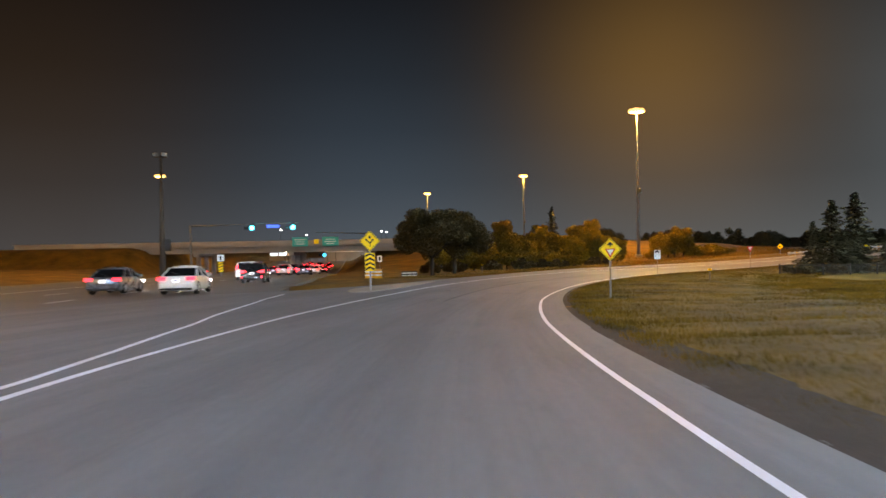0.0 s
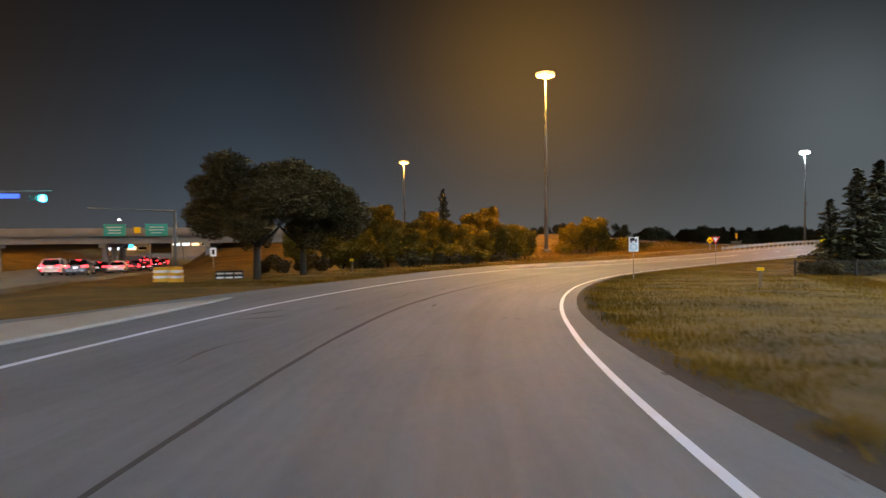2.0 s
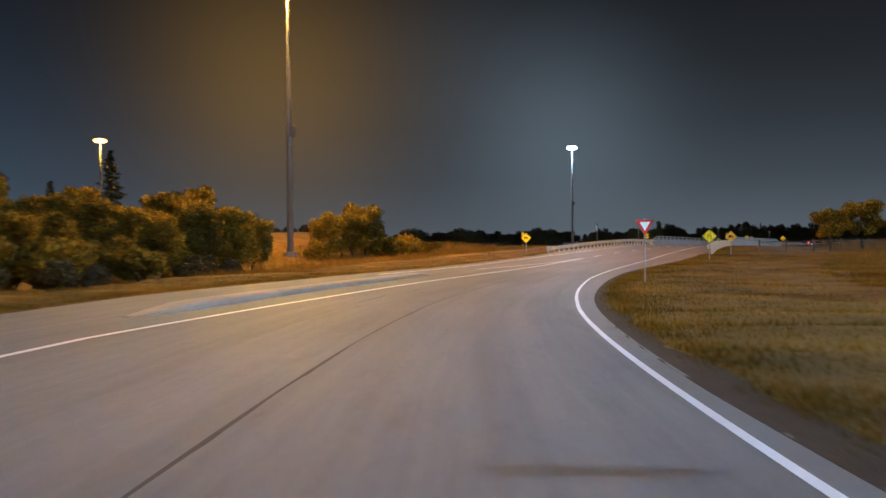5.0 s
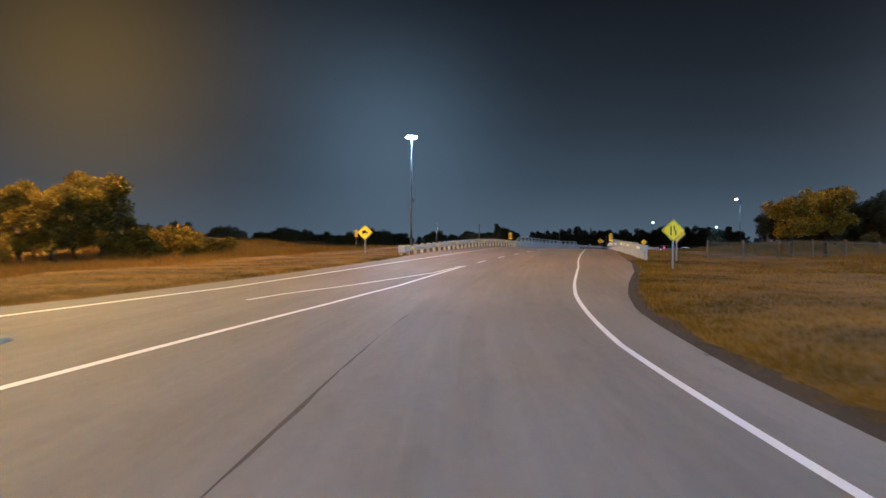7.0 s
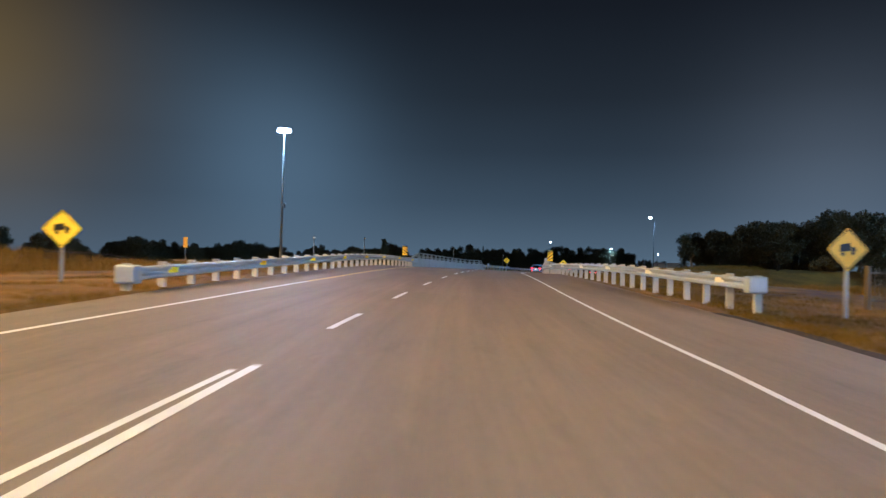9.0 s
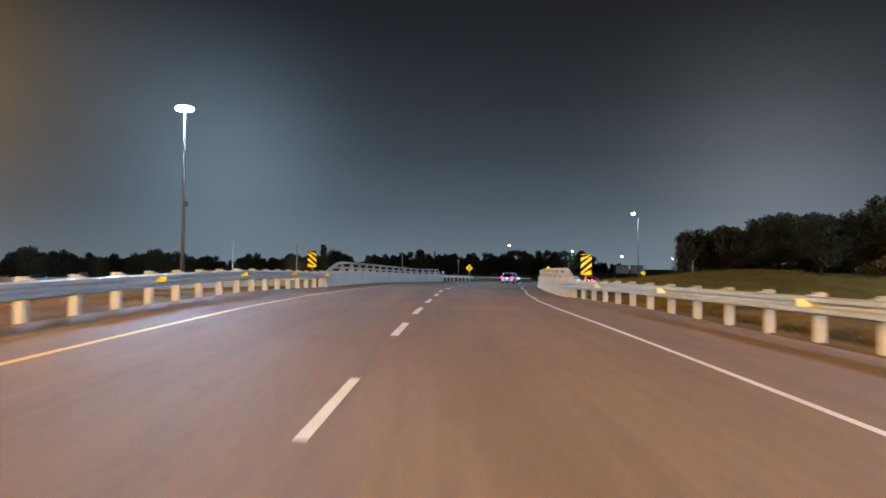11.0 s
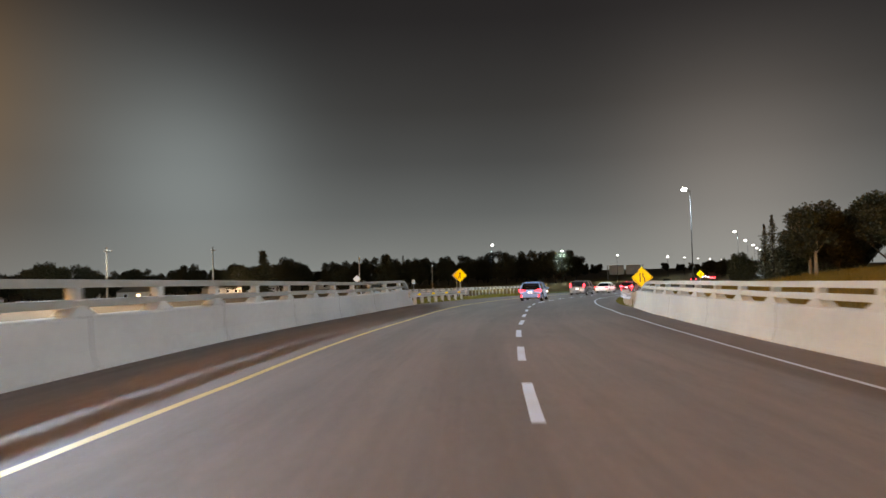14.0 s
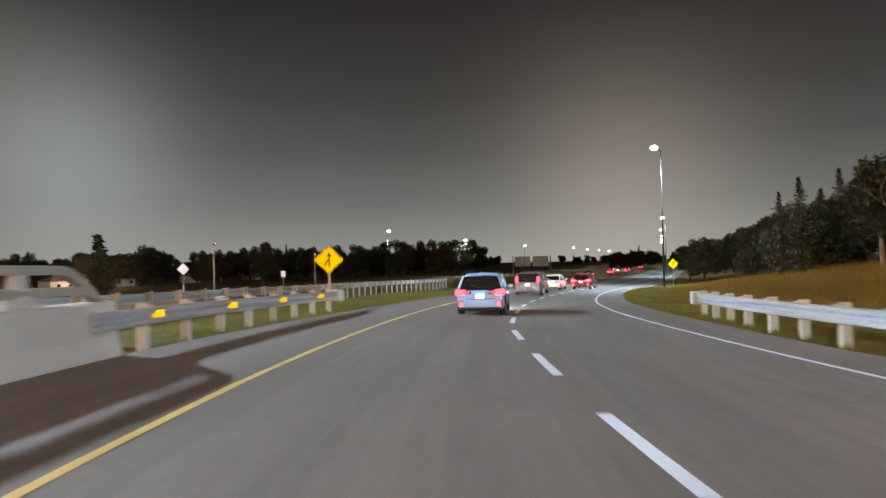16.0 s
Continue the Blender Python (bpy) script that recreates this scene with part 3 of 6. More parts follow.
def ground_z(x, y):
    x, y = np.asarray(x, float), np.asarray(y, float)
    s, d, z = along(x, y)
    right, left = pave_right(s), pave_left(s)
    out = np.where(d > 0, d - right, left - d)
    base = z + bank(np.clip(d, left, 20), s)
    # beside the paving the land falls or rises with the stretch
    fall_l = np.interp(s, [0, 60, 100, 150, 185, 205, 215, 247, 256, 280, 400], [0.2, 0.5, 0.7, 0.6, 0.5, 1.6, 4.6, 4.6, 1.6, 0.5, 0.5])
    fall_r = np.interp(s, [0, 60, 120, 160, 195, 225, 246, 262, 300, 400], [0.15, 0.1, 0.0, 0.1, 1.2, 3.5, 1.2, -1.6, -2.4, -1.5])
    side = np.where(d > 0, fall_r, fall_l)
    reach = np.where((s > 240) & (d > 0), 26.0, 20.0)
    v = base - 0.05 - side * smooth(1.5, 1.5 + reach, out)
    v = v - 0.35 * (1 - smooth(-1.2, -0.2, out))
    # the far land on the left lies lower where the houses stand, and the cutting runs below the bridge
    v = np.where(d < 0, v + (np.interp(s, [150, 230, 330, 500], [-2.6, -6.6, -7.2, -6.0]) - v) * smooth(28, 80, out) * smooth(150, 230, s), v)
    v = v - 1.4 * smooth(95, 230, out) * smooth(170, 240, s) * (d < 0)
    crest = np.interp(s, [95, 118, 150, 172, 188, 205, 225], [-2.0, -0.1, 0.7, 0.7, -0.2, -1.9, -4.0])
    ridge = smooth(16, 48, out) * (1 - smooth(75, 120, out)) * smooth(95, 120, s) * (1 - smooth(205, 235, s)) * (d < 0)
    v = v + (np.maximum(crest, v) - v) * ridge
    # a grassy swell round the mast hides the foot of the houses
    swell = np.interp(s, [235, 245, 285, 340], [-2.3, -2.5, -3.7, -4.8])
    v = v + (np.maximum(swell, v) - v) * smooth(30, 46, out) * (1 - smooth(90, 120, out)) * smooth(222, 240, s) * (1 - smooth(315, 350, s)) * (d < 0)
    cut = smooth(207, 217, s) * (1 - smooth(238, 249, s)) * (1 - smooth(30, 70, np.abs(d)))
    v = v + (np.minimum(v, -7.6) - v) * cut
    # the arterial road's bed
    w = art_w(x, y)
    az = art_z(y)
    t = np.where(y < 40, smooth(-13, -6, w), smooth(-9, -1.0, w)) * (1 - smooth(26, 42, w)) * (1 - smooth(330, 420, y))
    near = smooth(5.0, 10.0, np.abs(out) * (out > 0))
    t = t * np.where(y < 45, 1.0, near)
    v = v + (az - 0.3 - v) * t
    # the freeway's bank that carries the overpass
    fw = smooth(138, 150, y) * (1 - smooth(172, 188, y)) * (smooth(2, 12, x) * (1 - smooth(14, 28, x)) + smooth(58, 66, -x) * (1 - smooth(200, 260, -x)))
    v = v + (1.2 - v) * np.clip(fw, 0, 1)
    return v + uneven(x, y) * 0.3 * smooth(3, 10, out) * (1 - smooth(-3, 2, w) * (y < 400))


def gz(x, y):
    return float(ground_z(np.array([x]), np.array([y]))[0])


# ---------- ground ----------
def build_ground():
    def axis(a, b, step, far_lo, far_hi):
        mid = list(np.arange(a, b + 0.1, step))
        lo, hi, g = [], [], step
        v = a
        while v > far_lo:
            g *= 1.5
            v -= g
            lo.append(v)
        v, g = b, step
        while v < far_hi:
            g *= 1.5
            v += g
            hi.append(v)
        return np.array(lo[::-1] + mid + hi)

    xs, ys = axis(-110, 330, 2.2, -2600, 2800), axis(-30, 330, 2.2, -2600, 2800)
    gx, gy = np.meshgrid(xs, ys, indexing="ij")
    z = ground_z(gx, gy)
    n, m = len(xs), len(ys)
    co = np.stack([gx, gy, z], -1).reshape(-1, 3)
    faces = [(i * m + j, (i + 1) * m + j, (i + 1) * m + j + 1, i * m + j + 1) for i in range(n - 1) for j in range(m - 1)]
    me = bpy.data.meshes.new("ground")
    me.from_pydata(co.tolist(), [], faces)
    me.materials.append(M["grass"])
    me.materials.append(M["field"])
    # a bare brown field lies between the bridge and the houses
    mx, my = (gx[:-1, :-1] + gx[1:, 1:]) / 2, (gy[:-1, :-1] + gy[1:, 1:]) / 2
    s, d, _ = along(mx, my)
    edge = 3.0 * np.sin(s * 0.21) + 2.0 * np.sin(s * 0.53 + 1)
    bare = ((d < -20 + edge) & (d > -150) & (s > 196 + edge) & (s < 345)).ravel()
    for f, b in zip(me.polygons, bare.tolist()):
        f.use_smooth, f.material_index = True, int(b)
    tagged(new("ground", me), "dry mown grass land along the ramp at night", "ground", kind="structure")


def strip(name, mat, s0, s1, left, right, h=0.0, step=1.5, cols=1, thick=0.0, label="", category="", wobble=0.0):
    """A band that follows the road between two offsets."""
    bm = bmesh.new()
    n = max(2, int(round((s1 - s0) / step)) + 1)
    rows = []
    place = {}
    for s in np.linspace(s0, s1, n):
        a = left(s) if callable(left) else left
        b = right(s) if callable(right) else right
        if wobble:
            b += wobble * (noise.noise((s * 0.35, 9.0, 2.0)) + 0.6 * noise.noise((s * 1.9, 4.0, 7.0)))
        row = [bm.verts.new(road(s, a + (b - a) * k / cols, h)) for k in range(cols + 1)]
        if thick:
            lo, hi = row[0].co.copy(), row[-1].co.copy()
            lo.z -= thick
            hi.z -= thick
            row = [bm.verts.new(lo), *row, bm.verts.new(hi)]
        for k, v in enumerate(row):
            place[v] = (a + (b - a) * (k - (1 if thick else 0)) / cols, s)
        rows.append(row)
    for a, b in zip(rows, rows[1:]):
        for k in range(len(a) - 1):
            bm.faces.new((a[k], a[k + 1], b[k + 1], b[k]))
    if thick:
        bm.faces.new(rows[0])
        bm.faces.new(rows[-1][::-1])
    bmesh.ops.recalc_face_normals(bm, faces=bm.faces[:])
    uv = bm.loops.layers.uv.new("along")
    for f in bm.faces:
        for lp in f.loops:
            lp[uv].uv = place[lp.vert]
    ob = link(name, bm, mat)
    if label:
        tagged(ob, label, category, kind="structure")
    return ob


build_ground()
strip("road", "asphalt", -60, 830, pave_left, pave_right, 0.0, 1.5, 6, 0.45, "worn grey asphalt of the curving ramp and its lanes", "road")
strip("dirt_edge", "dirt", -10, 150, lambda s: pave_right(s) - 0.06, lambda s: pave_right(s) + np.interp(s, [0, 12, 30, 60, 100, 150], [0.8, 1.2, 0.8, 0.55, 0.45, 0.3]), 0.0, 0.4, 2, 0.2, "bare brown dirt along the edge of the ramp", "dirt", wobble=0.3)
def verge(name, s0, s1, side, mat="grass"):
    """Turf that meets the paving's edge and runs out into the land."""
    bm, rows = bmesh.new(), []
    offs = [-0.4, -0.02, 0.25, 0.6, 1.1, 1.8, 2.8, 4.2, 6.0, 8.0, 10.5, 13.5]
    for s in np.arange(s0, s1 + 0.01, 0.8):
        e = float(pave_right(s)) if side > 0 else float(pave_left(s))
        row = []
        for k, o in enumerate(offs):
            p = road(s, e + side * o)
            g = gz(p.x, p.y)
            t = min(max(o / 3.5, 0), 1)
            z = (p.z - 0.03) * (1 - t) + (g + 0.05) * t + (0.02 * noise.noise((p.x * 0.9, p.y * 0.9, 1.0)) + 0.02 * noise.noise((p.x * 2.7, p.y * 2.7, 5.0))) * min(1, max(0, o) / 0.5)
            if o < 0:
                z = p.z - 0.2
            if k == len(offs) - 1:
                z = g - 0.12
            row.append(bm.verts.new((p.x, p.y, z)))
        rows.append(row)
    for a, b in zip(rows, rows[1:]):
        for k in range(len(offs) - 1):
            bm.faces.new((a[k], a[k + 1], b[k + 1], b[k]))
    bmesh.ops.recalc_face_normals(bm, faces=bm.faces[:])
    tagged(link(name, bm, mat, smooth=True), "uneven turf along the paving's edge", "ground", kind="structure")


verge("verge_right", -12, 201, 1)
verge("verge_right_far", 250, 330, 1, "grass")
verge("verge_left", 40, 206, -1)
verge("verge_left_far", 256, 330, -1, "grass_green")
strip("edge_line", "paint", -40, 600, lambda s: right_line(s) - 0.055, lambda s: right_line(s) + 0.055, 0.006, 1.0, 1, 0, "white edge line painted on the asphalt", "road marking")
strip("edge_line", "paint", -2, 139, lambda s: left_line(s) - 0.06, lambda s: left_line(s) + 0.06, 0.006, 1.0, 1, 0, "white edge line that ends in the merge point", "road marking")
gore_line = table([(-6, -4.3), (2, -4.7), (8.4, -5.08), (11.4, -5.5), (16.4, -6.35), (19, -6.95), (24.4, -8.0), (31, -9.5), (36, -10.7)])
strip("gore_line", "paint", -6, 31.5, lambda s: gore_line(s) - 0.055, lambda s: gore_line(s) + 0.055, 0.008, 0.7, 1, 0, "white edge line of the arterial road beside the ramp", "road marking")
strip("merge_line", "paint", 117, 138.6, lambda s: merge_line(s) - 0.045, lambda s: merge_line(s) + 0.045, 0.007, 1.0, 1, 0, "thin white line of the joining lane", "road marking")
strip("edge_line", "paint", 108, 156, lambda s: yellow_line(s) - 0.055, lambda s: yellow_line(s) + 0.055, 0.006, 1.0, 1, 0, "worn white edge line of the joining lane", "road marking")
strip("yellow_line", "yellow_paint", 156, 600, lambda s: yellow_line(s) - 0.06, lambda s: yellow_line(s) + 0.06, 0.006, 1.0, 1, 0, "worn yellow edge line on the asphalt", "road marking")
s = 143.0
while s < 420:
    strip("lane_dash", "paint", s, s + 3.0, lambda v: dash_line(v) - 0.06 - 0.018 * (v > 172), lambda v: dash_line(v) + 0.06 + 0.018 * (v > 172), 0.006, 1.0, 1, 0, "white lane dash painted on the asphalt", "road marking")
    s += 8.0 if s < 172 else 6.0
joint = table([(30, -2.1), (50, -2.3), (70, -2.0), (95, -1.55), (128, -0.9)])
joint_half = table([(30, 0.02), (44, 0.05), (56, 0.07), (66, 0.04), (80, 0.022), (108, 0.015), (116, 0.004)])
strip("paving_joint", "tar", 30, 116, lambda s: joint(s) - joint_half(s), lambda s: joint(s) + joint_half(s), 0.005, 0.4, 1, 0, "dark sealed joint along the paving", "road marking", wobble=0.04)
rs = random.Random(5)
for s0, d0, ln, wd, slant in ((38.5, -3.6, 3.5, 0.07, 0), (45.6, -5.17, 1.8, 0.17, 0.26), (44.5, -4.98, 1.4, 0.2, 0.58), (47.8, -3.72, 1.3, 0.1, -0.05), (47.1, -6.76, 0.8, 0.1, 0.27), (50.3, -1.52, 1.4, 0.12, -0.07), (49.9, -0.5, 0.45, 0.32, 0.5), (47.2, 0.55, 0.5, 0.34, 0.5), (47.3, 1.0, 0.35, 0.26, 0.2), (46.6, -0.2, 0.5, 0.12, 0.3), (48.7, 0.4, 0.4, 0.14, 0.2), (50.3, 1.95, 0.5, 0.2, 0.2), (53, -3.3, 4.5, 0.08, 0), (57.5, -2.9, 3.2, 0.08, 0), (92, -3.6, 4, 0.08, 0), (97, -3.3, 3, 0.07, 0), (101, -3.1, 4, 0.06, 0), (236, 0.5, 6, 0.02, 0), (243, 0.4, 5, 0.02, 0)):
    ph = rs.random() * 9

    def mid(v):
        return d0 + slant * (v - s0) + min(0.08, 0.02 * ln) * math.sin(v * 1.7 + ph)

    def half(v):
        return wd * 0.5 * math.sin(math.pi * min(max((v - s0) / ln, 0.03), 0.97))

    strip("asphalt_patch", "patch", s0, s0 + ln, lambda v: mid(v) - half(v), lambda v: mid(v) + half(v), 0.004, min(0.2, ln / 6), 1, 0, "dark patch in the worn asphalt", "road marking", wobble=wd * 0.6)


def flat_road(name, mat, pts, width, zfun, label, h=0.0, category="road"):
    """A straight band from pts[0] to pts[1], to the left of that line by width."""
    a, b = Vector(pts[0]), Vector(pts[1])
    n = max(2, int((b - a).length / 4))
    t = (b - a).normalized()
    left = Vector((-t.y, t.x))
    bm = bmesh.new()
    rows = []
    for k in range(n + 1):
        p = a + (b - a) * k / n
        q = p + left * width
        row = []
        for v, dz in ((p, -0.4), (p, 0), (p.lerp(q, 0.5), 0.0), (q, 0), (q, -0.4)):
            row.append(bm.verts.new((v.x, v.y, zfun(p.x, p.y) + h + dz)))
        rows.append(row if not name.endswith("line") else row[1:4])
    for a1, b1 in zip(rows, rows[1:]):
        for i in range(len(a1) - 1):
            bm.faces.new((a1[i], a1[i + 1], b1[i + 1], b1[i]))
    bmesh.ops.recalc_face_normals(bm, faces=bm.faces[:])
    return tagged(link(name, bm, mat), label, category, kind="structure")


def art(y, w):
    """The place w metres left of the arterial road's edge, at y ahead."""
    p = ART0 + ARTD * (y / ARTD.y) + Vector((-ARTD.y, ARTD.x)) * w
    return p


flat_road("arterial_road", "asphalt_old", (art(-150, -0.4), art(400, -0.4)), 27.0, lambda x, y: float(art_z(y)) - 0.03, "straight dark asphalt arterial road under the overpass")
for w in (7.4, 11.1, 14.8):
    if w == 14.8:
        flat_road("arterial_line", "paint", (art(-60, w), art(240, w)), 0.14, lambda x, y: float(art_z(y)) + 0.03, "white line on the arterial road", category="road marking")
    else:
        for k in range(0, 18):
            flat_road("arterial_dash_line", "paint", (art(k * 9 + 2, w), art(k * 9 + 5, w)), 0.12, lambda x, y: float(art_z(y)) + 0.03, "white lane dash on the arterial road", category="road marking")


# raised islands with a kerb
def island(name, outline, h, label):
    bm = bmesh.new()
    c = sum((Vector(p) for p in outline), Vector((0, 0, 0))) / len(outline)
    rings = []
    for k, z in ((1.0, -0.3), (1.0, h - 0.03), (0.97, h)):
        rings.append([Vector((c.x + (p.x - c.x) * k, c.y + (p.y - c.y) * k, p.z + z)) for p in outline])
    loft(bm, rings)
    return tagged(link(name, bm, "concrete_dark"), label, "traffic island", kind="structure")


nose = [road(34.2, -7.3), road(34.9, -6.8), road(37, -6.55), road(41.0, -6.6), road(46, -6.9), road(50, -7.4), road(46, -7.9), road(41, -8.1), road(37.0, -8.15), road(34.9, -7.8)]
island("traffic_island", nose, 0.05, "pale concrete island with a sloped kerb between ramp and road")


def kerb_median():
    """A rounded concrete bar that tapers to a low nose."""
    mid = table([(70, -7.3), (78, -7.0), (88, -6.75), (100, -6.38), (108, -6.0), (110.5, -5.85)])
    bm, loops = bmesh.new(), []
    for s in np.arange(86, 110.6, 0.75):
        w = float(np.interp(s, [86, 88, 104, 109.5, 110.5], [0.1, 0.42, 0.36, 0.26, 0.08]))
        h = float(np.interp(s, [86, 88.5, 108.5, 110.5], [0.03, 0.17, 0.16, 0.03]))
        prof = [(-1.0, -0.3), (-1.0, 0.35 * h), (-0.88, 0.75 * h), (-0.6, h), (0.6, h), (0.88, 0.75 * h), (1.0, 0.35 * h), (1.0, -0.3)]
        loops.append([road(s, float(mid(s)) + q[0] * w, q[1]) for q in prof])
    loft(bm, loops)
    tagged(link("kerb_median", bm, "concrete_dark"), "rounded concrete kerb bar between the two lanes", "kerb", kind="structure")


kerb_median()


# ---------- guard rails ----------
def guard_rail(s0, s1, off, flip, label, end0=True, end1=False, every=4, plate="sign_yellow", post="concrete", thick=0.19, lift=None):
    root = thing("guard_rail", Matrix.Translation(road(s0, off(s0))), label, "guard rail", "guard rails along the ramp")
    o = root.matrix_basis.translation
    lift = lift or (lambda v: 0.0)
    prof = [(0.0, 0.44), (0.07, 0.47), (0.07, 0.54), (0.0, 0.585), (0.0, 0.625), (0.07, 0.67), (0.07, 0.74), (0.0, 0.77), (-0.012, 0.77), (0.055, 0.735), (0.055, 0.675), (-0.015, 0.63), (-0.015, 0.58), (0.055, 0.535), (0.055, 0.475), (-0.012, 0.44)]
    bm = bmesh.new()
    loops = []
    n = max(3, int((s1 - s0) / 1.2))
    for s in np.linspace(s0, s1, n):
        loops.append([road(s, off(s) + flip * q[0], q[1] + lift(s)) - o for q in prof])
    loft(bm, loops)
    part("beam", bm, "galv", root, "galvanised corrugated steel beam")
    s, k = s0 + 0.25, 0
    while s < s1:
        hd = heading(s)
        bm = bmesh.new()
        p = road(s, off(s) - flip * 0.2, lift(s) - 0.2) - o
        box(bm, (0, 0, 0.44), (thick, thick - 0.02, 1.2), Matrix.Translation(p) @ pose(0, 0, 0, 0, 0, hd), 0.012)
        q = road(s, off(s) - flip * 0.06, lift(s)) - o
        box(bm, (0, 0, 0.62), (0.13, 0.15, 0.36), Matrix.Translation(q) @ pose(0, 0, 0, 0, 0, hd), 0.01)
        part("post", bm, post, root, "thick post")
        if k % every == 1:
            bm = bmesh.new()
            r = road(s, off(s) + flip * 0.1, 0.64 + lift(s)) - o
            box(bm, (0, 0, 0), (0.26, 0.02, 0.15), Matrix.Translation(r) @ pose(0, 0, 0, 0, 0, hd + flip * 35), 0.004)
            part("reflector", bm, plate, root, "small reflector plate")
        s += 1.9
        k += 1
    for on, at in ((end0, s0), (end1, s1)):
        if on:
            bm = bmesh.new()
            p = road(at, off(at) - flip * 0.03, lift(at)) - o
            box(bm, (0, 0, 0.6), (0.5, 0.42, 0.44), Matrix.Translation(p) @ pose(0, 0, 0, 0, 0, heading(at)), 0.05)
            part("end_terminal", bm, "galv", root, "boxy pale end terminal")
    return root


rail_l = table([(140, -8.6), (147, -7.5), (160, -7.2), (190, -6.9), (206, -6.36)])
rail_r = table([(149, 8.0), (160, 7.6), (180, 6.9), (192, 6.45), (198, 6.2)])
guard_rail(147.4, 206.4, rail_l, 1, "long galvanised guard rail with thick posts and yellow reflectors", lift=table([(147, -0.21), (160, -0.12), (180, 0.0), (195, 0.06)]))
guard_rail(149.8, 197.5, rail_r, -1, "long galvanised guard rail ahead of the bridge wall", plate="sign_white", lift=table([(150, 0.17), (165, 0.16), (182, 0.0), (197, -0.03)]))
guard_rail(253.6, 269.6, table([(253.6, -5.98), (262, -5.95), (269.6, -5.85)]), 1, "short galvanised guard rail past the bridge", False, True, 2)
guard_rail(250.6, 268, table([(249, 7.3), (254, 7.0), (262, 7.0), (268, 7.2)]), -1, "short galvanised guard rail that flares into the grass", False, True, 9, "sign_white")


guard_rail(259, 331, table([(259, -11.0), (281, -11.0), (331, -19.0)]), -1, "galvanised guard rail of the freeway seen from behind", False, False, 99, "sign_white", "post_steel", 0.1)


# ---------- the bridge ----------
def parapet(s0, s1, off, flip, label, rise, drop, top, first, step, rail="concrete"):
    """rise and drop: where the railing starts, and is, at its full height at either end."""
    root = thing("bridge_parapet", Matrix.Translation(road(s0, off(s0))), label, "bridge wall", "bridge parapets")
    o = root.matrix_basis.translation
    n = int((s1 - s0) / 1.5)
    prof = [(0.14, -0.3), (0.14, 0.05), (0.12, 0.1), (0.06, 0.34), (0.03, 0.88), (0.0, 0.92), (-0.34, 0.92), (-0.38, 0.88), (-0.4, -0.6)]
    bm = bmesh.new()
    loft(bm, [[road(s, off(s) + flip * q[0], q[1]) - o for q in prof] for s in np.linspace(s0, s1, n)])
    part("wall", bm, "concrete", root, "pale stained concrete barrier wall")
    # open joints between the cast lengths of wall
    for s in np.arange(s0 + 6.2, s1 - 3, 6.2):
        bm = bmesh.new()
        loft(bm, [[road(v, off(v) + flip * (q[0] + 0.003), q[1]) - o for q in prof[1:6]] for v in (s - 0.012, s + 0.012)], False)
        part("joint", bm, "tar", root, "dark joint between cast lengths")
    for z0, hh, ww in ((1.13, 0.14, 0.16), (top - 0.07, 0.14, 0.2)):
        bm = bmesh.new()
        loops = []
        for s in np.r_[np.linspace(rise[0], rise[1], 6)[:-1], np.linspace(rise[1], drop[1], n), np.linspace(drop[1], drop[0], 6)[1:]]:
            g = min(1.0, (s - rise[0]) / (rise[1] - rise[0]), (s - drop[0]) / (drop[1] - drop[0]))
            g = min(max(g, 0.0), 1.0)
            zz = min(z0, 0.9 + (top - 0.97) * (1 - (1 - g) ** 1.5))
            c = [(-0.19 - ww / 2, zz - hh / 2), (-0.19 + ww / 2, zz - hh / 2), (-0.19 + ww / 2, zz + hh / 2), (-0.19 - ww / 2, zz + hh / 2)]
            loops.append([road(s, off(s) + flip * q[0], q[1]) - o for q in c])
        loft(bm, loops)
        part("hand_rail", bm, rail, root, "square rail above the wall")
    s = first
    while s < drop[1] + 0.3:
        bm = bmesh.new()
        p = road(s, off(s) - flip * 0.19, 0) - o
        mm = Matrix.Translation(p) @ pose(0, 0, 0, 0, 0, heading(s))
        box(bm, (0, 0, (1.13 + top) / 2), (0.19, 0.24, top - 1.13 - 0.08), mm, 0.015)
        loft(bm, [[mm @ Vector((sx * a, sy * b, z)) for sx, sy in ((-1, -1), (1, -1), (1, 1), (-1, 1))] for a, b, z in ((0.15, 0.42, 0.915), (0.15, 0.4, 0.95), (0.12, 0.15, 1.09))])
        part("baluster", bm, "concrete", root, "post on a flared foot")
        s += step


par_l = table([(202, -6.5), (212, -6.25), (256, -6.1)])
par_r = table([(196, 6.35), (203, 6.65), (212, 7.05), (222, 7.4), (238, 7.65), (250.5, 7.45)])
# the left railing takes darker concrete for the shade on its beams
parapet(202.8, 254.6, par_l, 1, "pale concrete bridge wall with a two-bar railing", (204.6, 208.7), (254.4, 253.3), 1.54, 208.9, 3.1, "concrete_dark")
parapet(196.2, 250.5, par_r, -1, "pale concrete bridge wall whose railing slopes down at its end", (196.5, 199.2), (249.2, 245.6), 1.46, 199.2, 2.6)
strip("bridge_deck", "concrete_dark", 203, 254, lambda s: par_l(s) - 0.5, lambda s: par_r(s) + 0.5, -0.46, 2.0, 2, 1.1, "weathered concrete bridge deck over the cutting", "bridge")
